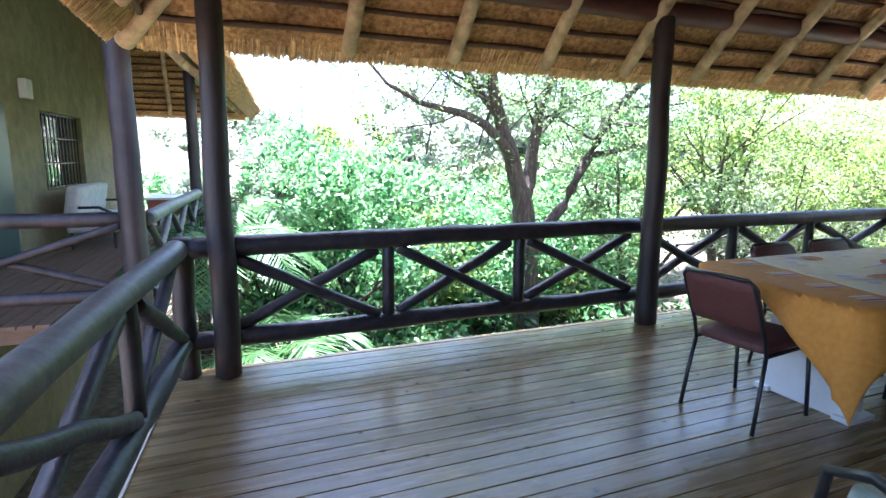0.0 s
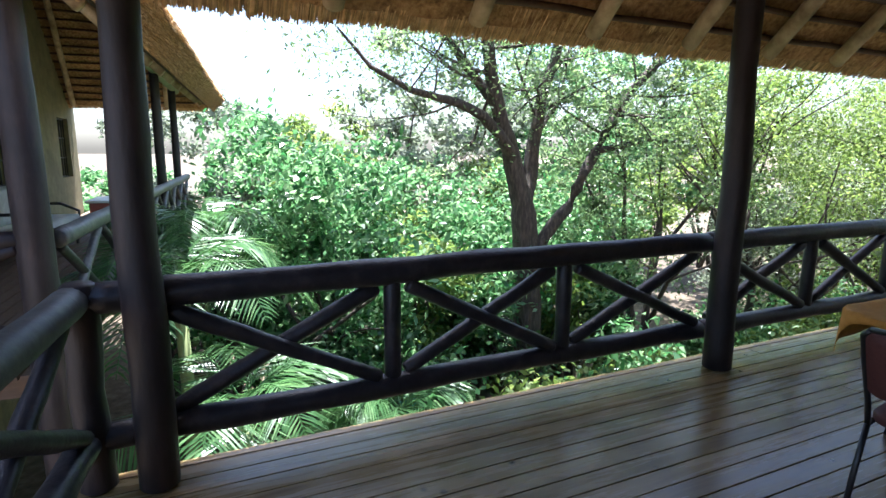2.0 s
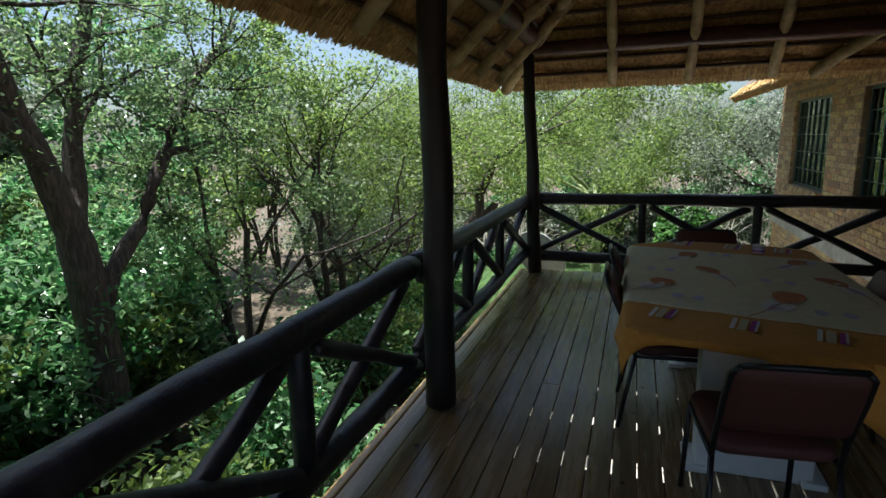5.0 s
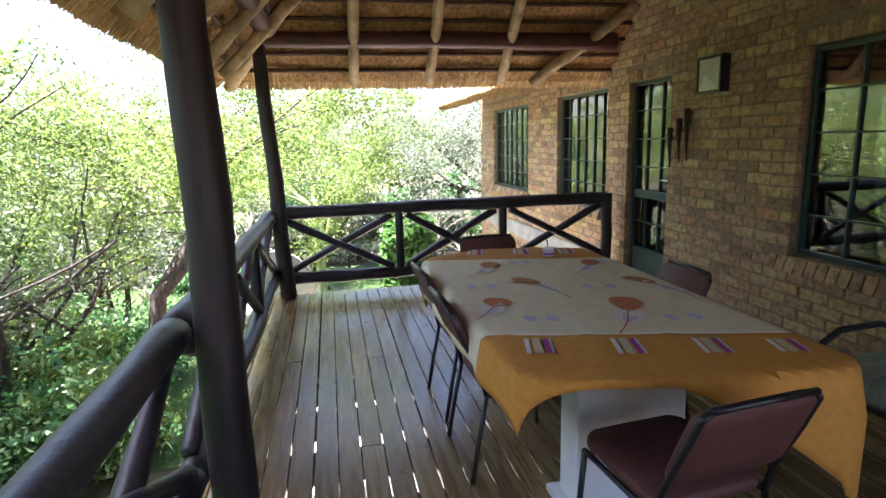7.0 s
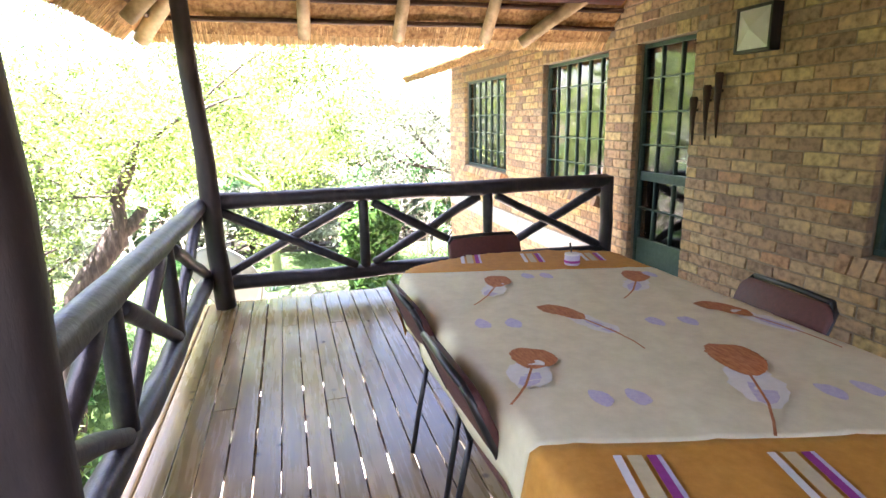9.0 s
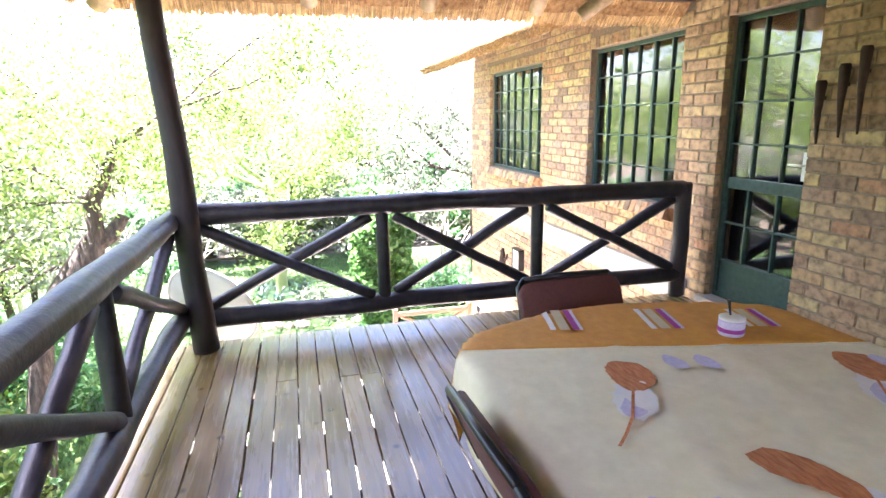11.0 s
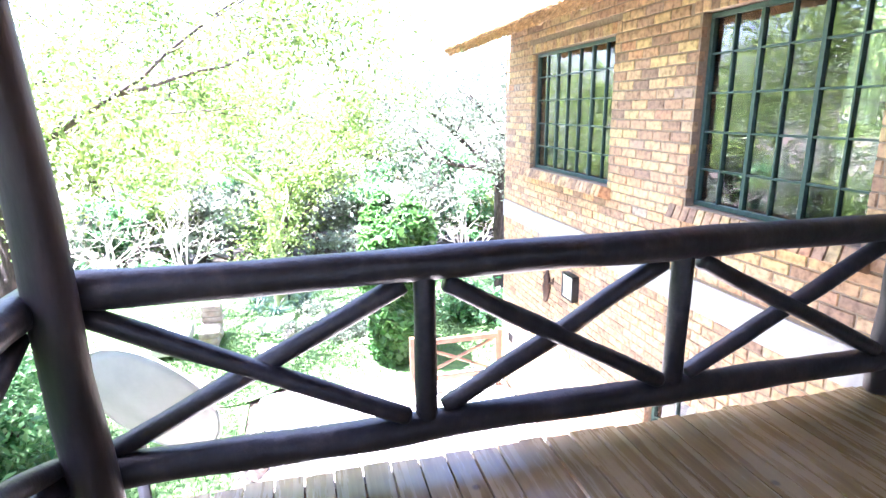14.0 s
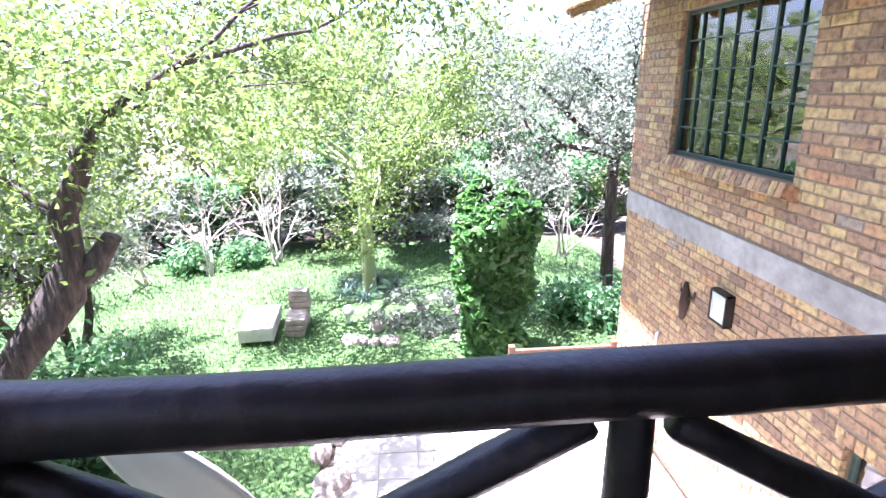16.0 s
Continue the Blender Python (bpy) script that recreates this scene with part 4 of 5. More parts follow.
wing = thing("wing_house", (0, 0, 0), "thatched neighbouring wing with plastered wall and pole deck", "house")
wing.matrix_basis = WING
bm = bmesh.new()
for a, b2, c, d in ((-0.5, 4.6, -0.1, 4.55), (6.6, 9.2, -0.1, 4.55), (10.0, 10.6, -0.1, 2.9), (4.6, 6.6, -0.1, 0.85), (4.6, 6.6, 2.05, 4.55), (9.2, 10.0, -0.1, 0.85), (9.2, 10.0, 2.05, 3.4)):
    part("wall", box(bmesh.new(), -2.35, -2.1, a, b2, c, d), M_PLASTER, wing, "ochre plastered wall")
part("wall", box(bmesh.new(), -2.35, -2.1, -0.5, 10.6, G, -0.1), M_PLASTER, wing)
part("wall", box(bmesh.new(), -6.0, -2.35, -0.5, -0.25, G, 4.55), M_PLASTER, wing, "ochre plastered gable wall")
part("door", box(bmesh.new(), -2.09, -2.06, 2.2, 3.3, 0.02, 2.05, 0.006), M_GREEN, wing, "dark green door")
for a, b2 in ((4.6, 6.6), (9.2, 10.0)):
    w = part("window", box(bmesh.new(), -2.3, -2.29, a, b2, 0.85, 2.05), M_GLASS, wing)
    k = int((b2 - a) / 0.16)
    for i in range(k + 1):
        y = a + (b2 - a) * i / k
        part("bar", box(bmesh.new(), -2.2, -2.18, y - 0.008, y + 0.008, 0.85, 2.05), M_STEEL, w)
    for z in (0.87, 1.25, 1.65, 2.03):
        part("bar", box(bmesh.new(), -2.205, -2.185, a, b2, z - 0.01, z + 0.01), M_STEEL, w)
for i in range(17):
    part("board", box(bmesh.new(), -2.09 + i * 0.124, -2.09 + i * 0.124 + 0.108, 0.0, 11.4, -0.03, 0.0), M_JOIST, wing)
for y in (0.1, 2.0, 4.0, 6.0, 8.0, 10.0):
    part("joist", box(bmesh.new(), -2.09, 0.0, y, y + 0.05, -0.18, -0.032), M_JOIST, wing)
for i, (x, y, z1, r) in enumerate(((-0.02, 0.0, 2.45, 0.115), (0.08, 3.5, 2.6, 0.09), (0.08, 5.6, 2.6, 0.08), (0.08, 8.3, 2.6, 0.08))):
    part("post", log(bmesh.new(), (x, y, G), (x - 0.06 * (i == 0), y, z1), r, r * 0.85, 0.08, 500 + i, 14), M_POLE, wing, smooth=True)
part("beam", log(bmesh.new(), (0.05, -0.5, 2.62), (0.1, 9.0, 2.62), 0.08, 0.075, 0.1, 520), M_FEVER, wing, "green-stained beam", smooth=True)
part("lamp", box(bmesh.new(), -2.1, -2.0, 3.9, 4.15, 2.15, 2.42, 0.02), M_LAMPGLASS, wing)
for nm, p, q, z, r, m in (("top_rail", (0.03, 0.1), (0.2, 9.0), 0.86, 0.065, M_RAIL_WORN), ("bottom_rail", (0.03, 0.1), (0.2, 9.0), 0.2, 0.05, M_RAIL), ("top_rail", (-2.0, 0.0), (-0.1, 0.0), 0.87, 0.06, M_POLE), ("bottom_rail", (-2.0, 0.0), (-0.1, 0.0), 0.22, 0.055, M_POLE)):
    part(nm, log(bmesh.new(), (*p, z), (*q, z), r, r, 0.12, int(z * 50), 12), m, wing, smooth=True)
for i in range(8):
    y = 0.15 + i * 1.1
    x = 0.03 + 0.019 * y
    part("brace", log(bmesh.new(), (x, y, 0.25), (x + 0.02, y + 1.0, 0.8), 0.033, 0.033, 0.12, 540 + i), M_RAIL_WORN, wing, smooth=True)
    part("brace", log(bmesh.new(), (x, y, 0.8), (x + 0.02, y + 1.0, 0.25), 0.033, 0.033, 0.12, 560 + i), M_RAIL, wing, smooth=True)
part("brace", log(bmesh.new(), (-1.9, -0.03, 0.25), (-0.15, -0.03, 0.82), 0.035, 0.035, 0.12, 580), M_POLE, wing, smooth=True)
part("brace", log(bmesh.new(), (-1.9, 0.03, 0.82), (-0.15, 0.03, 0.25), 0.035, 0.035, 0.12, 581), M_POLE, wing, smooth=True)
part("post", log(bmesh.new(), (-1.5, 0.0, G), (-1.5, 0.0, 0.92), 0.07, 0.065, 0.1, 582), M_POLE, wing, smooth=True)
RIDGE_RUN = 3.4
# slab added out of view so no sky light falls in over the wing wall
tagged(link("wing_sky_block", box(bmesh.new(), -6.2, -2.1, -0.5, 10.6, 4.56, 4.66, 0.0, WING), M_PLASTER), "unseen slab added over the wing to keep out sky light", "ceiling", kind="structure")
wroof = thing("wing_roof", (0, 0, 0), "weathered thatched roof of the neighbouring wing", "roof", kind="structure")
# rear wall, also unseen, shuts the wing's far side against the sky
part("wall", box(bmesh.new(), -6.2, -6.0, -0.5, 10.6, G, 4.55), M_PLASTER, wing)
a, b2 = wing_pt(0.3, -0.9, 2.36), wing_pt(0.72, 10.2, 2.36)
roof_side(wroof, a, b2 - a, (-1, 0.04, 0), (b2 - a).length, 12, 601, 0.4, 0.85, 0.0, 0.8, 0.36)
c2 = wing_pt(-6.0, 10.2, 2.36)
roof_side(wroof, b2, c2 - b2, (0, -1, 0), (c2 - b2).length, 4, 641, 0.9, 0.9, 0.8, 0.0, 0.36)
RIDGE_RUN = SL0

sofa = thing("garden_sofa", tuple(wing_pt(-1.45, 5.0)), "pale upholstered garden sofa on the wing deck", "sofa", turn=-4)
part("seat", cushion(0.7, 1.7, 0.2, 0.1, bmesh.new(), pose(0, 0, 0.25)), M_BLANKET, sofa, smooth=True)
part("backrest", cushion(1.7, 0.5, 0.16, 0.1, bmesh.new(), pose(-0.32, 0, 0.7, 0, 100, 0) @ pose(0, 0, 0, 0, 0, 90)), M_BLANKET, sofa, smooth=True)
for sy in (-0.8, 0.8):
    for sx in (-0.28, 0.28):
        part("leg", tube(bmesh.new(), [(sx, sy, 0), (sx, sy, 0.26)], 0.02, 8), M_STEEL, sofa)
    part("arm", tube(bmesh.new(), [(0.32, sy, 0.3), (0.34, sy, 0.5), (0.1, sy, 0.62), (-0.3, sy, 0.62)], 0.022, 8), M_STEEL, sofa, smooth=True)
tb = thing("side_table", tuple(wing_pt(-0.75, 6.6)), "low red side table on the wing deck", "table", turn=-4)
part("tabletop", box(bmesh.new(), -0.35, 0.35, -0.5, 0.5, 0.58, 0.62, 0.008), M_WHITE, tb)
part("apron", box(bmesh.new(), -0.3, 0.3, -0.45, 0.45, 0.3, 0.578, 0.01), M_RED, tb)
for sx in (-0.27, 0.27):
    for sy in (-0.42, 0.42):
        part("leg", box(bmesh.new(), sx - 0.025, sx + 0.025, sy - 0.025, sy + 0.025, 0, 0.3), M_TIMBER, tb)

# ---------------- ground ----------------
vs, fs, N = [], [], 120
for j in range(N + 1):
    for i in range(N + 1):
        a, b = (i / N * 2 - 1), (j / N * 2 - 1)
        x, y = 8 + 10 * a + 590 * a ** 7, 9 + 12 * b + 588 * b ** 7
        z = G + 0.08 * noise.noise(Vector((x * 0.35, y * 0.35, 0))) * (1 if (x > 13.2 or y > 6.5) else 0.0) - 0.03
        vs.append((x, y, z))
for j in range(N):
    for i in range(N):
        k = j * (N + 1) + i
        fs.append((k, k + 1, k + N + 2, k + N + 1))
tagged(mesh_from("ground", vs, fs, M_EARTH, None, True), "garden ground of earth and leaf litter", "ground", kind="structure")

# ---------------- trees ----------------
def limb(bm, p, d, L, r, depth, rnd, tips, spread=0.55, shrink=0.72, kids=3, up=0.15):
    pts, rad = [Vector(p)], [r]
    d = Vector(d).normalized()
    n = 5
    for i in range(n):
        d = (d + Vector((rnd.gauss(0, 0.13), rnd.gauss(0, 0.13), rnd.gauss(0, 0.1) + up * 0.1))).normalized()
        pts.append(pts[-1] + d * L / n)
        rad.append(r * (1 - 0.4 * (i + 1) / n))
    tube(bm, pts, rad, 8 if depth > 1 else 5, 0.15, rnd.randint(0, 999), False)
    if depth == 0:
        tips.extend(pts[1:])
        return
    if depth == 1:
        tips.extend(pts[2:])
    for k in range(kids):
        f = rnd.choice((2, 3, 4, 5, 5))
        dd = (d + Vector((rnd.gauss(0, spread), rnd.gauss(0, spread), rnd.gauss(0.05, spread * 0.7)))).normalized()
        limb(bm, pts[f], dd, L * shrink * rnd.uniform(0.75, 1.15), rad[f] * 0.68, depth - 1, rnd, tips, spread, shrink, kids, up)


def crown(name, tips, n, clump, length, width, material, parent, seed, droop=0.35):
    rng = np.random.default_rng(seed)
    tips = np.array([tuple(t) for t in tips])
    c = tips[rng.integers(0, len(tips), n)] + rng.normal(0, clump, (n, 3)) * np.array([1, 1, 0.75])
    return quads(name, leaf_quads(c, length, width, rng, droop), material, parent)


def bush_tree(name, x, y, h, rad, leaves, mat, seed, label, length=0.12, width=0.055, base=None, low=0.25, group="garden trees", clumps=90, cr=0.34, trunk_r=0.08):
    """A leafy tree or tall shrub: a few stems and a crown of clumps with gaps."""
    rnd, rng = random.Random(seed), np.random.default_rng(seed)
    z0 = G - 0.1 if base is None else base
    t = thing(name, (x, y, z0), label, "tree", group)
    bm, tips = bmesh.new(), []
    for k in range(rnd.choice((2, 3))):
        limb(bm, (rnd.gauss(0, 0.08), rnd.gauss(0, 0.08), 0), (rnd.gauss(0, 0.25), rnd.gauss(0, 0.25), 1), h * 0.42, trunk_r, 2, rnd, tips, 0.6, 0.66, 3)
    part("trunk", bm, M_BARK, t, smooth=True)
    v = rng.normal(size=(clumps, 3))
    v /= np.linalg.norm(v, axis=1)[:, None]
    v *= (rng.uniform(0.35, 1, (clumps, 1))) ** 0.6
    c = v * np.array([rad, rad, h * (1 - low) / 2]) + np.array([0, 0, h * (low + (1 - low) / 2)])
    c += rng.normal(0, rad * 0.12, c.shape)
    if tips:     # half of the clumps hang on the twigs
        tp = np.array([tuple(q) for q in tips])
        c[::2] = tp[rng.integers(0, len(tp), len(c[::2]))]
    idx = rng.integers(0, clumps, leaves)
    size = rng.uniform(0.6, 1.3, clumps)[idx][:, None] * cr
    p = c[idx] + rng.normal(0, 1, (leaves, 3)) * size * np.array([1, 1, 0.6])
    quads("crown", leaf_quads(p, length, width, rng), mat, t)
    return t


rnd = random.Random(5)
big = thing("tree", (5.03, 10.9, G - 0.1), "large forked bush tree with grey-brown bark and fine leaves", "tree", "garden trees")
bm, tips = bmesh.new(), []
OX, OZ = 5.03, G - 0.1
BOUGHS = [     # side to side, towards or from the deck, height; radius at the foot and at the tip
    ([(5.22, 0, -2.9), (5.15, 0, -1.5), (5.08, 0, -0.3), (4.99, 0, 0.7)], 0.2, 0.16),
    ([(4.98, 0, 0.6), (4.75, 0, 1.29), (4.51, -0.1, 1.86), (4.28, -0.2, 2.5), (4.12, -0.2, 3.2), (3.9, -0.3, 4.2)], 0.13, 0.05),
    ([(4.45, -0.1, 2.05), (4.1, 0.1, 2.6), (3.73, 0.2, 3.05), (3.3, 0.3, 3.8)], 0.07, 0.03),
    ([(5.02, 0.02, 0.6), (5.18, 0.1, 0.95), (5.28, 0.15, 1.49), (5.39, 0.2, 2.17), (5.76, 0.3, 3.05), (6.1, 0.3, 4.0)], 0.115, 0.05),
    ([(5.12, 0, -0.7), (5.3, -0.1, 0.05), (5.7, -0.2, 0.55), (6.31, -0.3, 1.7), (6.71, -0.3, 2.32), (7.5, -0.2, 2.95), (8.1, 0, 3.4)], 0.1, 0.04),
    ([(4.72, -0.05, 1.36), (4.4, -0.2, 1.7), (4.1, -0.3, 1.92), (3.62, -0.4, 2.08), (2.9, -0.5, 2.2), (2.4, -0.5, 2.45), (2.0, -0.4, 2.9)], 0.085, 0.012),
    ([(6.2, -0.25, 1.45), (6.5, -0.4, 1.5), (6.96, -0.5, 1.62), (7.6, -0.5, 1.6)], 0.05, 0.02),
    ([(6.5, -0.3, 2.0), (7.0, -0.1, 2.0), (7.5, 0.1, 2.0)], 0.035, 0.015),
    ([(5.3, 0.15, 1.6), (5.6, 0.3, 1.95), (5.95, 0.4, 2.3), (6.1, 0.5, 3.0)], 0.04, 0.02),
]
for i, (pp, r0, r1) in enumerate(BOUGHS):
    pp = [Vector((x - OX, y, z - OZ)) for x, y, z in pp]
    fine, rads = [], []
    for k in range(len(pp) - 1):
        for q in range(4):
            f = (k + q / 4) / (len(pp) - 1)
            p = pp[k].lerp(pp[k + 1], q / 4)
            fine.append(p + Vector((noise.noise(p * 2.1), noise.noise(p * 2.1 + Vector((7, 0, 0))), 0)) * 0.035)
            rads.append((r0 + (r1 - r0) * f) * 1.22)
    fine.append(pp[-1])
    rads.append(r1)
    tube(bm, fine, rads, 12, 0.22, i, False)
    if i:
        for k in range(len(fine) // 2, len(fine), 1 + (i > 4)):
            limb(bm, fine[k], (rnd.gauss(0, 0.7), rnd.gauss(0, 0.7), rnd.gauss(0.4, 0.5)), rnd.uniform(0.7, 1.2), rads[k] * 0.3, 1, rnd, tips, 0.7, 0.7, 3, 0.2)
        tips.append(fine[-1])
part("trunk", bm, M_BARK, big, smooth=True)
tips = [p for p in tips if p[2] > 4.3]
crown("crown", tips, 18000, 0.3, 0.08, 0.034, M_LEAF_FINE, big, 9, 0.2)

rnd = random.Random(8)
spec = []
for i in range(7):     # broad-leaved trees before the deck
    spec.append((0.75 + i * 0.95 + rnd.gauss(0, 0.2), 12.1 + rnd.gauss(0, 0.6), (4.1, 4.4, 4.9, 4.5, 3.7, 3.6, 3.8)[i] + rnd.uniform(-0.2, 0.2), rnd.uniform(1.0, 1.4), M_LEAF_BROAD, 5200, 0.15, 0.066, 52))
spec.append((1.3, 11.4, 5.5, 1.0, M_LEAF_BROAD, 5000, 0.15, 0.066, 48))
for i in range(10):     # low thicket under them
    spec.append((2.9 + i * 0.95 + rnd.gauss(0, 0.3), 9.1 + rnd.gauss(0, 0.4), rnd.uniform(1.4, 2.1), rnd.uniform(0.7, 1.0), (M_LEAF_BROAD, M_LEAF_YEL, M_LEAF_BROAD)[i % 3], 2300, 0.14, 0.065, 20))
for i in range(15):     # woods behind
    x = -9 + i * 1.9 + rnd.gauss(0, 0.4)
    spec.append((x, (17.8 if x > 2.4 else 22.5) + rnd.gauss(0, 1.3), (3.8 if x < 0 else 5.4 if x < 5 else 8.2) + rnd.uniform(0, 0.9), rnd.uniform(1.7, 2.3), rnd.choice((M_LEAF_BROAD, M_LEAF_YEL, M_LEAF_GREY)), 7000, 0.21, 0.1, 50))
for i in range(12):     # woods beyond the lawn
    spec.append((23.6 + rnd.gauss(0, 1.0), -6 + i * 2.1 + rnd.gauss(0, 0.5), rnd.uniform(5.2, 6.6), rnd.uniform(1.8, 2.4), (M_LEAF_YEL, M_LEAF_GREY, M_LEAF_GREY, M_LEAF_BROAD)[i % 4], 8000, 0.19, 0.09, 55))
for i in range(18):     # dense shrubs along the fence
    spec.append((21.9 + rnd.gauss(0, 0.3) - max(0, i - 9) * 0.35, -3 + i * 1.1, rnd.uniform(1.6, 2.8), rnd.uniform(0.8, 1.1), (M_LEAF_BROAD, M_LEAF_GREY, M_LEAF_YEL)[i % 3], 4000, 0.16, 0.075, 26))
for i in range(4):      # shrubs under the trees by the lawn
    spec.append((8.6 + i * 1.0 + rnd.gauss(0, 0.2), 9.7 + rnd.gauss(0, 0.4), rnd.uniform(1.3, 2.2), rnd.uniform(0.7, 0.95), (M_LEAF_YEL, M_LEAF_BROAD)[i % 2], 3600, 0.11, 0.05, 24))
for i in range(7):      # young broad-leaved trees round the big trunk
    spec.append((2.2 + i * 0.8 + rnd.gauss(0, 0.12), 11.3 + rnd.gauss(0, 0.15), rnd.uniform(2.3, 3.1), rnd.uniform(0.6, 0.8), (M_LEAF_BROAD, M_LEAF_BROAD, M_LEAF_YEL)[i % 3], 2000, 0.16, 0.075, 20))
for i in range(6):      # fine-leaved trees beside the deck
    spec.append((7.6 + i * 1.35 + rnd.gauss(0, 0.2), 10.8 + rnd.gauss(0, 0.5) - i * 0.05, rnd.uniform(5.0, 6.4) + (1.2 if i < 2 else 0), rnd.uniform(1.2, 1.6), (M_LEAF_FINE, M_LEAF_YEL, M_LEAF_GREY)[i % 3], 8500, 0.085, 0.04, 56))
for i in range(8):      # second row behind the big trunk
    spec.append((2.6 + i * 1.05 + rnd.gauss(0, 0.2), 14.6 + rnd.gauss(0, 0.4), rnd.uniform(4.0, 5.0), rnd.uniform(1.1, 1.4), (M_LEAF_BROAD, M_LEAF_YEL, M_LEAF_FINE)[i % 3], 5200, 0.15, 0.066, 44))
for i, (x, y, h, r, m, n, L, W, k) in enumerate(spec):
    bush_tree("tree", x, y, h, r, n, m, 100 + i, "leafy green garden tree with dappled sunlit foliage", L, W, clumps=int(k * 1.25), cr=0.2, low=0.18)

# bare pale twiggy bushes at the lawn's edge
M_TWIG = surf("pale dry twig", [(0.3, 0.26, 0.21), (0.5, 0.45, 0.38)], 14, (1, 1, 0.4), 0.85, 0.3)
for i, (x, y, h) in enumerate(((18.6, 9.6, 2.6), (19.3, 8.2, 2.9), (18.2, 10.9, 2.3), (19.6, 2.6, 2.7), (19.0, 1.2, 2.4), (17.2, 11.6, 2.0))):
    rnd = random.Random(640 + i)
    t = thing("dry_bush", (x, y, G - 0.05), "leafless pale twiggy bush at the lawn's edge", "bush", "dry bushes")
    for k in range(5):
        bm, tips = bmesh.new(), []
        limb(bm, (rnd.gauss(0, 0.08), rnd.gauss(0, 0.08), 0), (rnd.gauss(0, 0.45), rnd.gauss(0, 0.45), 1), h * 0.55, 0.03, 3, rnd, tips, 0.75, 0.7, 3, 0.1)
        part("stem", bm, M_TWIG, t, smooth=True)

# leaning tree over the lawn
rnd = random.Random(31)
lean = thing("tree", (9.3, 8.3, G - 0.1), "leaning tree with rough brown trunk and yellow-green leaves", "tree", "garden trees")
bm, tips = bmesh.new(), []
tube(bm, [(0, 0, 0), (0.2, -0.1, 1.1), (0.4, -0.25, 2.3), (0.5, -0.75, 3.0), (0.48, -0.85, 3.2), (0.5, -0.84, 3.5), (0.5, -1.0, 3.8), (0.5, -1.16, 4.1), (0.6, -1.7, 4.45)],
     [0.16, 0.13, 0.12, 0.125, 0.1, 0.09, 0.07, 0.045, 0.02], 14, 0.6, 5, False)
tube(bm, [(0.48, -0.8, 3.05), (0.5, -1.0, 3.15), (0.5, -1.12, 3.35)], [0.09, 0.085, 0.06], 10, 0.6, 6)
for p, d, L, r in (((0.5, -1.0, 3.8), (0.6, 0.6, 1), 1.5, 0.024), ((0.6, -1.7, 4.45), (1, -0.3, 0.5), 1.8, 0.024), ((0.6, -1.7, 4.45), (1, 0.3, 0.2), 2.0, 0.02), ((0.5, -1.16, 4.1), (1, -0.4, 0.1), 1.8, 0.018), ((0.5, -0.84, 3.5), (-0.1, 0.9, 0.8), 1.5, 0.024), ((0.5, -1.16, 4.1), (0.8, 0.9, 0.5), 2.0, 0.02), ((0.6, -1.7, 4.45), (0.4, -1.0, 0.7), 1.3, 0.018), ((0.5, -0.84, 3.5), (0.9, 1.0, 0.1), 1.8, 0.018)):
    limb(bm, p, d, L, r, 2, rnd, tips, 0.6, 0.75, 4, 0.0)
part("trunk", bm, M_BARK, lean, smooth=True)
for p in ((0.5, -1.0, 3.9), (0.45, -1.3, 4.2), (0.6, -1.7, 4.45), (0.2, -0.8, 4.3), (0.1, -0.2, 4.1), (0.6, -1.5, 4.0), (-0.1, -0.6, 3.7)):
    tips.extend([Vector(p) + Vector((rnd.gauss(0, 0.18), rnd.gauss(0, 0.22), rnd.gauss(0.1, 0.18))) for k in range(14)])
crown("crown", tips, 44000, 0.27, 0.068, 0.03, M_LEAF_YEL, lean, 33, 0.4)

# pale green-stemmed tree and a brown one on the lawn
for x, y, h, r, bark, lm, seed, lab in ((17.2, 5.9, 2.7, 0.15, M_FEVER, M_LEAF_YEL, 51, "fever tree with a smooth pale green stem"), (16.3, 1.1, 3.0, 0.13, M_BARK, M_LEAF_GREY, 52, "slender tree with a brown trunk")):
    rnd = random.Random(seed)
    t = thing("tree", (x, y, G - 0.05), lab, "tree", "garden trees")
    bm, tips = bmesh.new(), []
    tube(bm, [(0, 0, 0), (0.04, 0.02, h * 0.5), (-0.06, 0.05, h)], [r, r * 0.9, r * 0.8], 12, 0.08, seed, False)
    for k in range(7):
        a = k * 0.9
        limb(bm, (-0.06, 0.05, h - 0.1), (math.cos(a) * 0.9, math.sin(a) * 0.9, 0.9 if k % 2 else 0.5), 1.9, 0.06, 2, rnd, tips, 0.6, 0.75, 3, 0.05)
    part("trunk", bm, bark, t, smooth=True)
    crown("crown", tips, 28000, 0.3, 0.095, 0.042, lm, t, seed, 0.7)


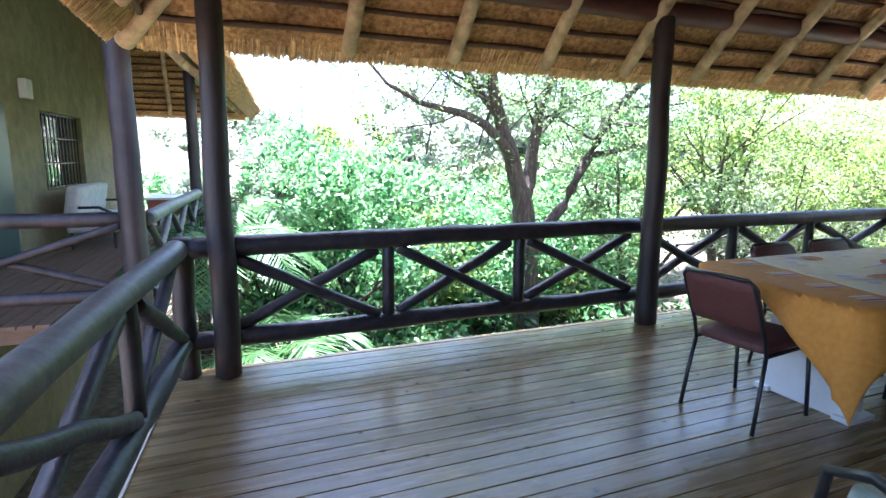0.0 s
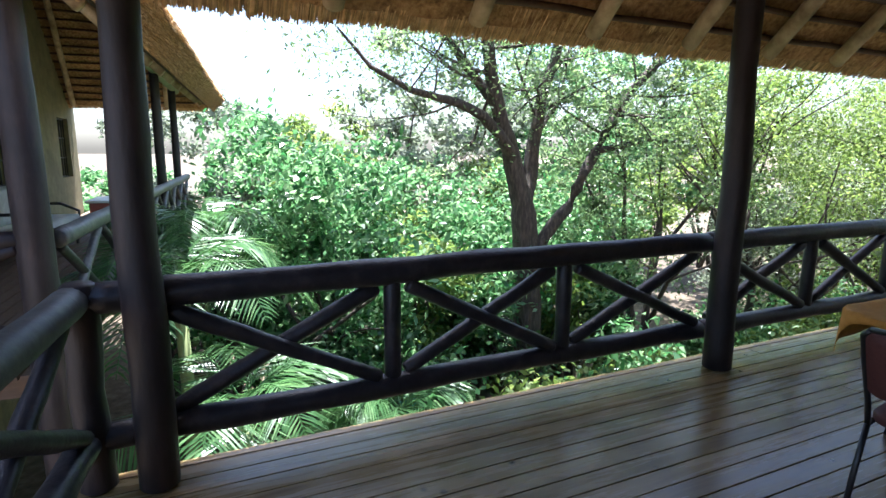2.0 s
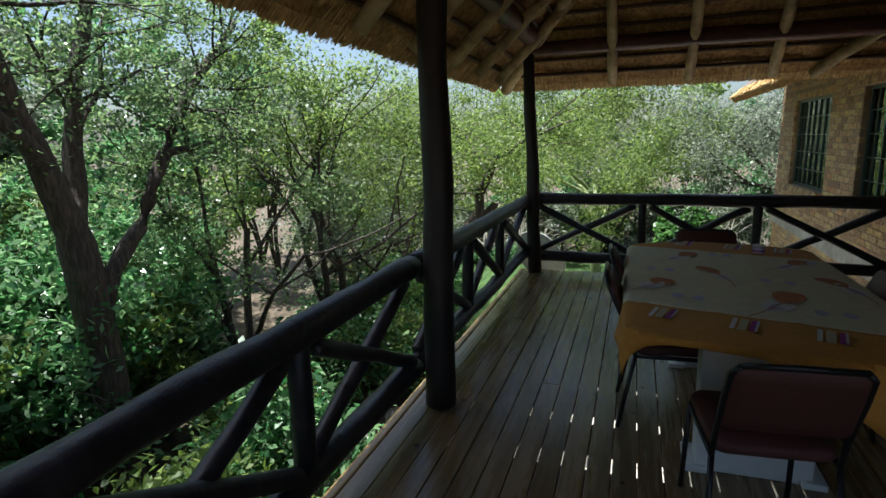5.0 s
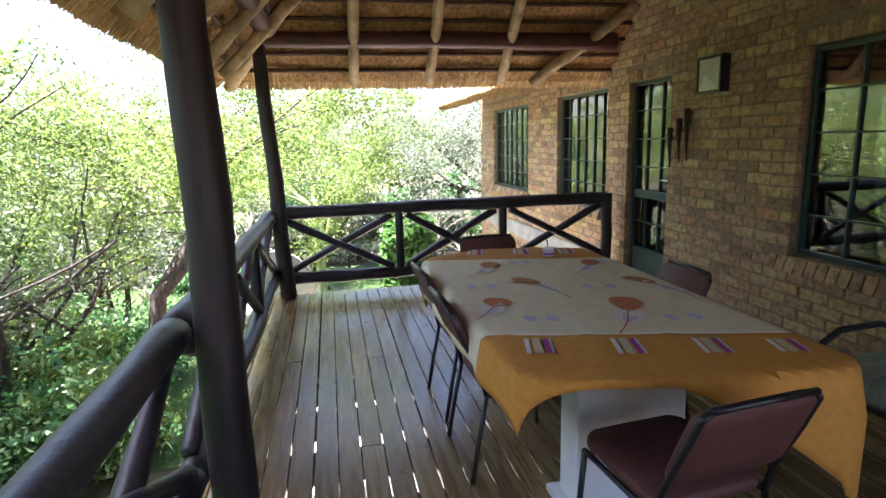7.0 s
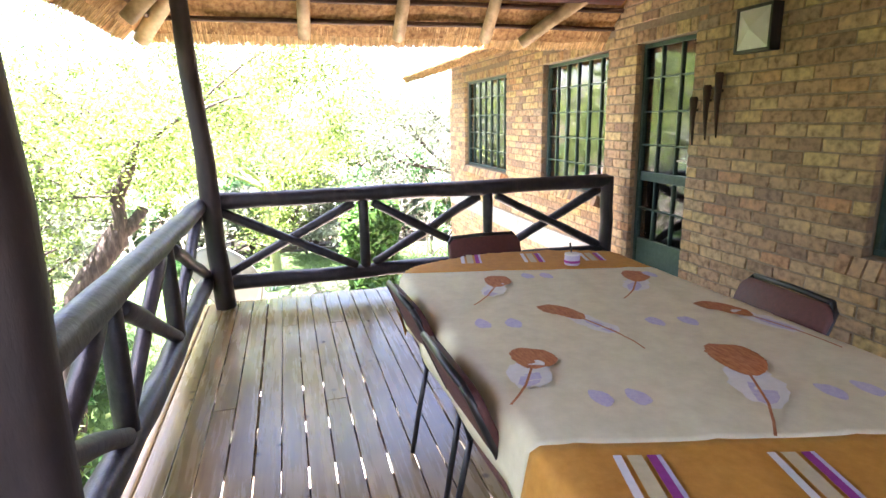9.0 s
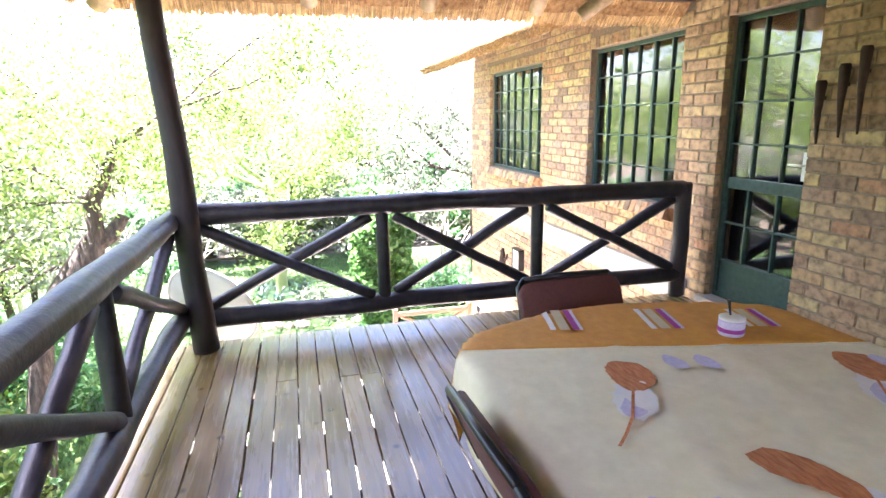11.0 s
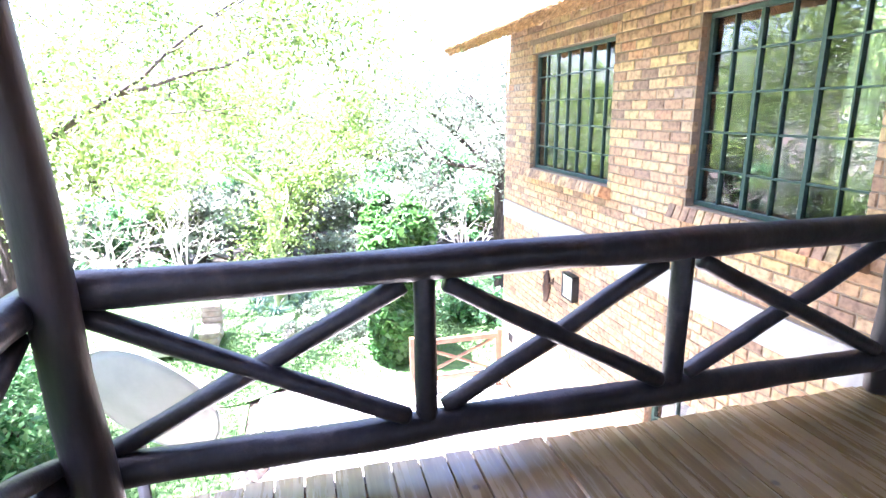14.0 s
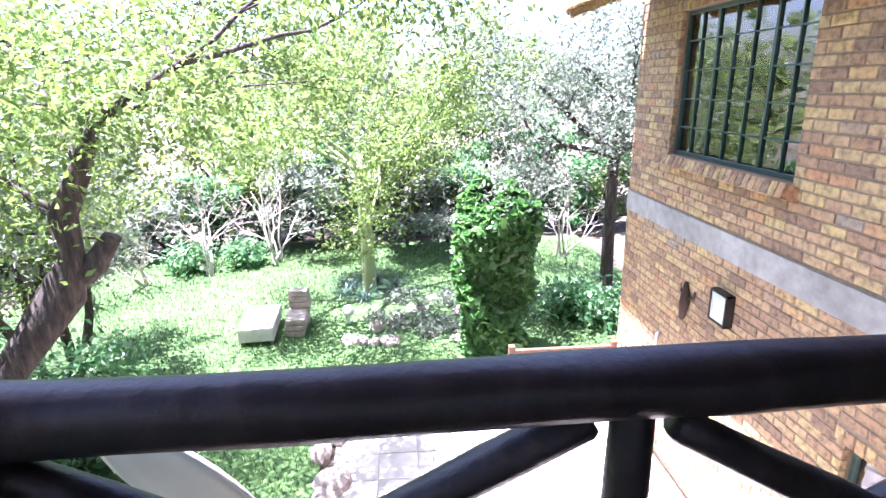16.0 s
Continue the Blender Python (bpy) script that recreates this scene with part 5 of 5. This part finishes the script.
# palms and strap-leaved plants
def palm(x, y, base, stem, n, L, seed, label):
    rnd, rng = random.Random(seed), np.random.default_rng(seed)
    t = thing("palm", (x, y, base), label, "palm", "garden palms")
    part("stem", tube(bmesh.new(), [(0, 0, 0), (0.03, 0, stem * 0.5), (0, 0.02, stem)], [0.09, 0.07, 0.06], 10, 0.2, seed), M_FEVER, t, smooth=True)
    for k in range(n):
        a = 2 * math.pi * k / n + rnd.gauss(0, 0.2)
        rise = rnd.uniform(0.35, 1.3)
        pts = []
        for i in range(15):
            f = i / 14
            r = L * f * (1 - 0.25 * f) * math.cos(math.atan(rise)) * 1.15
            z = stem + L * f * math.sin(math.atan(rise)) - L * 0.75 * f * f
            pts.append(Vector((math.cos(a) * r, math.sin(a) * r, z)))
        bm = tube(bmesh.new(), pts, [0.012 - 0.0006 * i for i in range(15)], 5)
        side = Vector((-math.sin(a), math.cos(a), 0))
        m = 34
        for i in range(4, m):
            f = i / m * 14
            j = min(13, int(f))
            p = pts[j].lerp(pts[j + 1], f - j)
            d = (pts[j + 1] - pts[j]).normalized()
            ll = L * 0.3 * math.sin(math.pi * (0.12 + 0.85 * i / m)) + 0.04
            for s in (-1, 1):
                q = p + (side * s * 0.85 + d * 0.6 + Vector((0, 0, -0.25 + rnd.gauss(0, 0.1)))).normalized() * ll
                w = d * 0.013
                mid = p.lerp(q, 0.5) + Vector((0, 0, 0.02))
                v = [bm.verts.new(c) for c in (p - w * 0.5, mid - w, q, mid + w, p + w * 0.5)]
                bm.faces.new(v)
        part("frond", bm, M_LEAF_PALM, t)


for i, (x, y, s, L) in enumerate(((0.55, 8.8, 1.9, 1.9), (1.7, 8.6, 1.1, 1.7), (0.05, 9.7, 3.0, 1.9), (2.3, 9.2, 1.3, 1.6), (0.9, 7.9, 0.7, 1.5), (0.3, 11.2, 3.3, 1.8))):
    palm(x, y, G - 0.05, s, 13, L, 700 + i, "feathery green palm with arching fronds below the deck")


def strap_plant(x, y, n, L, seed, mat, label):
    rnd = random.Random(seed)
    bm = bmesh.new()
    for k in range(n):
        a, ll = rnd.uniform(0, 6.28), L * rnd.uniform(0.7, 1.2)
        o = Vector((math.cos(a), math.sin(a), 0))
        s = Vector((-math.sin(a), math.cos(a), 0))
        ri = rnd.uniform(0.5, 1.6)
        prev = None
        for i in range(6):
            f = i / 5
            c = o * ll * f * 0.75 + Vector((0, 0, ll * (ri * f - 0.75 * ri * f * f)))
            w = 0.022 * (1 - f * 0.9)
            cur = (bm.verts.new(c - s * w), bm.verts.new(c + s * w))
            if prev:
                bm.faces.new((prev[0], prev[1], cur[1], cur[0]))
            prev = cur
    ob = link("strap_leaf_plant", bm, mat)
    ob.location = (x, y, G - 0.04)
    tagged(ob, label, "plant", "strap-leaved garden plants")


for i in range(7):
    strap_plant(17.2 + 0.55 * math.cos(i), 5.9 + 0.55 * math.sin(i), 40, 0.55, 800 + i, M_LEAF_DARK, "dark spiky clump round the tree's foot")
for i, (x, y) in enumerate(((3.7, 7.5), (4.3, 7.1), (4.7, 7.8), (5.2, 7.2), (4.2, 8.3), (5.8, 7.6), (6.3, 7.1), (3.3, 7.0))):
    strap_plant(x, y, 46, 1.5, 820 + i, M_LEAF_PALM, "arching strap-leaved plant below the deck")

# ivy-covered column
ivy = thing("ivy_column", (14.0, 3.8, G), "thick column wholly overgrown with dark green ivy", "climbing plant")
part("post", log(bmesh.new(), (0, 0, 0), (0, 0, 2.5), 0.12, 0.1, seed=900), M_BARK, ivy, smooth=True)
rng = np.random.default_rng(90)
n = 9000
a, z = rng.uniform(0, 6.283, n), rng.uniform(0, 1, n) ** 0.9
r = (0.47 + 0.07 * np.sin(z * 9 + a * 2) + 0.06 * np.sin(a * 3 + z * 17) + 0.5 * np.clip(z - 0.6, 0, 0.25)) * np.sqrt(np.clip((1.03 - z) * 7, 0, 1)) * rng.uniform(0.75, 1.12, n)
quads("foliage", leaf_quads(np.stack([r * np.cos(a), r * np.sin(a), z * (2.65 + 0.2 * np.sin(a * 2)) + 0.02], 1), 0.17, 0.13, rng, 0.9), M_LEAF_IVY, ivy)

# ---------------- garden things ----------------
lawn_v, lawn_f = [], []
for j in range(41):
    for i in range(41):
        x, y = 13.05 + i * 0.2, 0.2 + j * 0.32
        if i == 0:
            x += 0.5 * noise.noise(Vector((0, y, 0)))
        lawn_v.append((x, y, G + 0.03 + 0.05 * noise.noise(Vector((x * 0.4, y * 0.4, 0)))))
for j in range(40):
    for i in range(40):
        k = j * 41 + i
        lawn_f.append((k, k + 1, k + 42, k + 41))
tagged(mesh_from("lawn", lawn_v, lawn_f, M_LAWN, None, True), "mown green lawn", "lawn", kind="structure")
tagged(mesh_from("lawn_strip", [(8.9, 6.25, G + 0.01), (13.1, 6.25, G + 0.01), (13.3, 12.5, G + 0.01), (8.6, 9.0, G + 0.01)], [(0, 1, 2, 3)], M_LAWN), "strip of lawn by the paving", "lawn", kind="structure")
rng = np.random.default_rng(77)
n = 60000
c = np.stack([rng.uniform(8.8, 20.5, n), rng.uniform(0.4, 12.8, n), np.full(n, G + 0.04)], 1)
c = c[~((c[:, 0] < 13.2) & (c[:, 1] < 6.3))]
c = c[~((c[:, 0] > 14.6) & (c[:, 0] < 17.0) & (c[:, 1] > 3.6) & (c[:, 1] < 6.2))]
n = len(c)
h = rng.uniform(0.03, 0.075, (n, 1))
d = rng.normal(0, 0.35, (n, 3))
d[:, 2] = 1
s = rng.normal(0, 1, (n, 3))
s[:, 2] = 0
s = s / np.linalg.norm(s, axis=1)[:, None] * 0.006
tagged(quads("grass", np.stack([c - s, c + s, c + d * h + s * 0.2, c + d * h - s * 0.2], 1), M_GRASS), "short green grass blades", "grass", kind="stuff")

gt = thing("garden_table", (15.28, 7.73, G + 0.03), "low garden table under a grey-green patterned cloth on the lawn", "table", turn=4)
part("tablecloth", box(bmesh.new(), -0.54, 0.54, -0.29, 0.29, 0.07, 0.31, 0.02), M_BLANKET, gt, "grey-green patterned cloth")
for sx in (-0.47, 0.47):
    for sy in (-0.23, 0.23):
        part("leg", box(bmesh.new(), sx - 0.03, sx + 0.03, sy - 0.03, sy + 0.03, 0, 0.12), M_TIMBER, gt)


def rock(bm, c, r, seed):
    k = bmesh.ops.create_icosphere(bm, subdivisions=2, radius=1)
    rnd = random.Random(seed)
    sc = Vector((rnd.uniform(0.8, 1.3), rnd.uniform(0.7, 1.1), rnd.uniform(0.45, 0.75)))
    for v in k["verts"]:
        q = v.co * (1 + 0.35 * noise.noise(v.co * 1.7 + Vector((seed, 0, 0))))
        v.co = Vector(c) + Vector((q.x * sc.x, q.y * sc.y, q.z * sc.z)) * r
    return bm


st = thing("stone_seat", (15.4, 7.1, G + 0.03), "small built seat of stacked brown stones", "stone seat")
rnd = random.Random(70)
for lev in range(6):
    for k in range(3 if lev < 3 else 1):
        x = -0.26 + k * 0.26 if lev < 3 else 0.27
        part("stone", box(bmesh.new(), x - 0.125, x + 0.125, -0.17 + rnd.uniform(-0.02, 0.02), 0.17 + rnd.uniform(-0.02, 0.02), lev * 0.11, lev * 0.11 + 0.103, 0.025, pose(0, 0, 0, 0, 0, rnd.gauss(0, 2))), M_ROCK, st)
rnd = random.Random(12)
for i in range(46):
    if i < 26:
        x, y = rnd.uniform(14.6, 17.0), rnd.uniform(3.6, 6.2)
    elif i < 38:
        x, y = rnd.uniform(7.6, 8.8), rnd.uniform(6.2, 9.0)
    else:
        x, y = rnd.uniform(8.9, 13.0), 6.2 + rnd.gauss(0, 0.08)
    ob = link("rock", rock(bmesh.new(), (0, 0, 0), rnd.uniform(0.07, 0.2), i + 60), M_ROCK)
    ob.location = (x, y, G + 0.03)
    tagged(ob, "weathered brown garden rock in the bed", "rock", "garden rocks")
ob = link("globe_lamp", bmesh.new(), M_WHITE)
bm = bmesh.new()
bmesh.ops.create_uvsphere(bm, u_segments=20, v_segments=12, radius=0.11)
bmesh.ops.translate(bm, verts=bm.verts, vec=(0, 0, 0.28))
tube(bm, [(0, 0, 0), (0, 0, 0.2)], 0.03, 10)
bm.to_mesh(ob.data)
bm.free()
ob.location = (15.5, 6.22, G)
tagged(ob, "white globe garden lamp in the flower bed", "garden lamp")
rng = np.random.default_rng(5)
c = np.concatenate([np.array([rng.uniform(14.7, 16.9), rng.uniform(3.7, 5.7), G + 0.12]) + rng.normal(0, 0.12, (160, 3)) * np.array([1, 1, 0.6]) for i in range(16)])
tagged(quads("bedding_plants", leaf_quads(c, 0.09, 0.04, rng), M_LEAF_GREY), "small grey-green leafy bedding plants among rocks", "plants", kind="stuff")
for i, (x, y) in enumerate(((15.0, 1.74), (15.4, 2.2), (19.3, 9.0), (19.0, 10.2))):
    c = np.array([x, y, G + 0.35]) + rng.normal(0, 0.25, (700, 3)) * np.array([1, 1, 0.7])
    tagged(quads("shrub", leaf_quads(c, 0.16, 0.08, rng), M_LEAF_BROAD), "low broad-leaved shrub on the lawn", "shrub", "garden shrubs")


def pole_fence(p, q, n, seed):
    t = thing("pole_fence", (0, 0, 0), "dark low pole fence with crossed braces at the garden's edge", "fence", "garden fences")
    p, q = Vector((*p, G)), Vector((*q, G))
    up = Vector((0, 0, 1))
    for z, nm in ((0.85, "top_rail"), (0.25, "bottom_rail")):
        part(nm, log(bmesh.new(), p + up * z, q + up * z, 0.045, 0.045, 0.1, seed, 8, 0.03, 0.5), M_WOODFENCE, t, smooth=True)
    for i in range(n + 1):
        a = p.lerp(q, i / n)
        part("post", log(bmesh.new(), a - up * 0.1, a + up * 0.92, 0.05, 0.05, 0.1, seed + i, 8, 0.01, 0.4), M_WOODFENCE, t, smooth=True)
        if i < n:
            b3 = p.lerp(q, (i + 1) / n)
            part("brace", log(bmesh.new(), a + up * 0.28, b3 + up * 0.82, 0.03, 0.03, 0.1, seed + 40 + i, 7, 0.01, 0.5), M_WOODFENCE, t, smooth=True)
            part("brace", log(bmesh.new(), a + up * 0.82, b3 + up * 0.28, 0.03, 0.03, 0.1, seed + 60 + i, 7, 0.01, 0.5), M_WOODFENCE, t, smooth=True)


pole_fence((20.8, 2.8), (20.3, 9.5), 6, 1000)
pole_fence((22.4, -2.6), (22.4, 1.9), 4, 1100)

gate = thing("garden_gate", (12.45, 0, 0), "low brown timber gate with a cross brace", "gate")
for y in (2.5, 3.85):
    part("post", box(bmesh.new(), -0.04, 0.04, y - 0.04, y + 0.04, G - 0.05, G + 0.95, 0.006), M_TIMBER, gate)
for z in (0.25, 0.85):
    part("rail", box(bmesh.new(), -0.025, 0.025, 2.54, 3.81, G + z - 0.04, G + z + 0.04, 0.005), M_TIMBER, gate)
for s in (0, 1):
    part("brace", log(bmesh.new(), (0.0, 2.58, G + (0.29 if s else 0.81)), (0.0, 3.77, G + (0.81 if s else 0.29)), 0.025, seed=1200 + s), M_TIMBER, gate)

# satellite dish on a pole, seen from behind
dish = thing("satellite_dish", (7.75, 6.06, G), "pale grey satellite dish on a pole beside the deck", "satellite dish")
part("mast", tube(bmesh.new(), [(-0.07, 0.07, -0.05), (-0.07, 0.07, 2.62)], 0.03, 12), M_STEEL, dish, smooth=True)
bm = bmesh.new()
rings = []
for i in range(9):
    rr = 0.4 * i / 8
    rings.append([bm.verts.new((rr * 0.92 * math.cos(a), rr * math.sin(a), rr * rr * 0.42)) for a in [k * math.pi / 18 for k in range(36)]])
for r0, r1 in zip(rings, rings[1:]):
    for k in range(36):
        bm.faces.new((r0[k], r0[(k + 1) % 36], r1[(k + 1) % 36], r1[k]))
bmesh.ops.remove_doubles(bm, verts=bm.verts, dist=1e-5)
DM = look((0.0, 0.04, 2.74), (0.82, -0.36, 3.14)) @ Matrix.Rotation(math.pi, 4, "X")
bmesh.ops.transform(bm, matrix=DM, verts=bm.verts)
ob = part("reflector", bm, M_DISH, dish, smooth=True)
md = ob.modifiers.new("thick", "SOLIDIFY")
md.thickness = 0.006
rim = [DM @ Vector((0.368 * math.cos(a), 0.4 * math.sin(a), 0.067)) for a in [k * math.pi / 18 for k in range(37)]]
part("rim", tube(bmesh.new(), rim, 0.009, 8), M_DISH, dish, smooth=True)
part("bracket", box(bmesh.new(), -0.1, -0.02, 0.04, 0.1, 2.52, 2.64, 0.01), M_STEEL, dish)

# blue chairs and stones under the trees
for i, (x, y) in enumerate(((2.6, 10.6), (3.1, 10.9))):
    t = thing("garden_stool", (x, y, G), "turquoise plastic garden stool under the trees", "stool", "garden stools")
    part("seat", cushion(0.34, 0.34, 0.03, 0.08, bmesh.new(), pose(0, 0, 0.4)), M_TEAL, t, smooth=True)
    for sx in (-0.13, 0.13):
        for sy in (-0.13, 0.13):
            part("leg", tube(bmesh.new(), [(sx, sy, 0.4), (sx * 1.25, sy * 1.25, 0)], 0.018, 8), M_TEAL, t)

# ---------------- deck boards ----------------
deck = thing("deck_floor", (0, 0, 0), "oiled timber deck boards with open gaps", "deck", kind="structure")
PITCH, rnd = 0.1145, random.Random(44)
k = 0
y = DECK_Y1 - PITCH
while y > -1.0:
    x1 = DECK_X1 + rnd.uniform(-0.012, 0.012) if y > 2.36 else 1.0
    x = deck_left(y)
    while x < x1 - 0.05:
        e = min(x1, x + rnd.choice((4.2, 5.4, 6.6, 7.4)))
        if x1 - e < 0.7:
            e = x1
        L = e - x - 0.003
        bm = box(bmesh.new(), 0, L, 0.0028, PITCH - 0.0028 - rnd.uniform(0, 0.0022), -0.036, 0.0, 0.0025)
        ob = part("board", bm, M_DECK, deck)
        ob.matrix_basis = pose(x, y, rnd.uniform(-0.0012, 0.0012), rnd.gauss(0, 0.12), 0, rnd.gauss(0, 0.02))
        x = e
        k += 1
    y -= PITCH
part("edging", box(bmesh.new(), -0.33, 6.93, DECK_Y1 + 0.003, DECK_Y1 + 0.055, -0.07, 0.004, 0.012), M_DECK, deck, "weathered front edging board")
bm = box(bmesh.new(), 0, 5.2, -0.012, 0.012, -0.05, 0.012, 0.003, pose(deck_left(6.13) - 0.012, 6.13, 0, 0, 0, -90 - 5.43))
part("edging", bm, M_EDGE, deck, "pale edging strip")

# ---------------- paving slabs ----------------
pav = thing("pavement", (0, 0, 0), "pale stone paving slabs beside the house", "paving", kind="structure")
bm0 = box(bmesh.new(), -0.222, 0.222, -0.222, 0.222, -0.05, 0.0, 0.006)
me = bpy.data.meshes.new("slab")
bm0.to_mesh(me)
bm0.free()
me.materials.append(M_PAVE)
for i in range(14):
    for j in range(8):
        ob = new("slab", me)
        ob.parent = pav
        ob.matrix_basis = pose(6.9 + i * 0.455, 2.62 + j * 0.455, G + 0.02 + rnd.uniform(-0.003, 0.003), 0, 0, rnd.gauss(0, 0.3))
tagged(link("paving_bed", box(bmesh.new(), 6.6, 13.1, 2.38, 6.1, G - 0.1, G + 0.004), M_CONC), "mortar bed between the paving slabs", "paving", kind="structure")

# ---------------- face bricks ----------------
BL, BH, CL, CH = 0.222, 0.073, 0.233, 0.0845


def brick_free(x0, x1, z0, z1):
    """The stretch of a brick that no opening cuts; None where it is too short."""
    for a, b2, c, d in OPEN:
        if z1 > c + 0.01 and z0 < d + 0.12 - 0.01 and x1 > a and x0 < b2:
            if z0 > d - 0.02:
                x0, x1 = (x0, min(x1, a - 0.1)) if x0 < a - 0.1 else (max(x0, b2 + 0.1), x1)
                if x1 - x0 < 0.04:
                    return None
                continue
            if x0 < a:
                x1 = min(x1, a)
            else:
                x0 = max(x0, b2)
            if x1 - x0 < 0.04:
                return None
    return x0, x1


BRICKS = []
rnd = random.Random(30)
for i in range(12):     # worn bricks, no two edges quite straight
    bm0 = box(bmesh.new(), -BL / 2, BL / 2, -0.05, 0.0, -BH / 2, BH / 2, 0.006)
    tilt = [rnd.gauss(0, 0.0022) for k in range(8)]
    for v in bm0.verts:
        k = (v.co.x > 0) * 2 + (v.co.z > 0)
        v.co.x += tilt[k] * 1.5 + rnd.gauss(0, 0.0008)
        v.co.z += tilt[4 + k] + rnd.gauss(0, 0.0008)
        if v.co.y > -0.02:
            v.co.y += rnd.gauss(0, 0.0009)
    me = bpy.data.meshes.new("brick")
    bm0.to_mesh(me)
    bm0.free()
    me.materials.append(M_BRICK)
    BRICKS.append(me)
verts, faces, singles, rnd = [], [], 0, random.Random(3)


def add_box(x0, x1, y0, y1, z0, z1):
    k = len(verts)
    c = 0.005
    x0, x1, z0, z1 = x0 + rnd.uniform(0, 0.004), x1 - rnd.uniform(0, 0.004), z0 + rnd.uniform(-0.001, 0.002), z1 - rnd.uniform(-0.001, 0.002)
    for x, z in ((x0, z0), (x1, z0), (x1, z1), (x0, z1)):
        verts.append((x, y0, z))
    for x, z in ((x0, z0), (x1, z0), (x1, z1), (x0, z1)):
        verts.append((x, y1 - c, z))
    for x, z in ((x0 + c, z0 + c), (x1 - c, z0 + c), (x1 - c, z1 - c), (x0 + c, z1 - c)):
        verts.append((x, y1, z))
    for r in (0, 4):
        for i in range(4):
            j = (i + 1) % 4
            faces.append((k + r + j, k + r + i, k + r + 4 + i, k + r + 4 + j))
    faces.append((k + 11, k + 10, k + 9, k + 8))


row, z = 0, G + 0.05
while z < 3.1:
    x = HOUSE_X0 - (0.1165 if row % 2 else 0)
    while x < HOUSE_X1:
        x0, x1 = max(HOUSE_X0, x), min(HOUSE_X1, x + BL)
        fr = brick_free(x0, x1, z, z + BH) if x1 - x0 > 0.04 else None
        if fr and not (-0.15 < z + BH / 2 < 0.11 and x0 > 6.9):
            a, b2 = fr
            proud = WALL_Y + rnd.uniform(-0.003, 0.003)
            if 4.5 < a and b2 < 5.99 and 0.1 < z < 2.7 and b2 - a > BL - 0.002 and singles < 290:
                ob = new("brick", BRICKS[singles % 12])
                ob.parent = wall_house
                ob.matrix_basis = pose((a + b2) / 2, proud, z + BH / 2, 0, rnd.gauss(0, 0.5), rnd.gauss(0, 0.4))
                singles += 1
            else:
                dz = rnd.gauss(0, 0.0012)
                add_box(a, b2, WALL_Y - 0.05, proud, z + dz, z + BH + dz)
        x += CL
    z += CH
    row += 1
for a, b2, c, d in OPEN:     # soldier courses over the openings, jamb bricks inside them
    k = int((b2 - a + 0.2) / 0.083)
    for i in range(k):
        x = a - 0.1 + i * (b2 - a + 0.2) / k
        add_box(x + 0.005, x + (b2 - a + 0.2) / k - 0.005, WALL_Y - 0.05, WALL_Y + rnd.uniform(-0.002, 0.004), d + 0.008, d + 0.11)
ob = mesh_from("brickwork", verts, faces, M_BRICKS, wall_house)
ob["kind"] = "stuff"
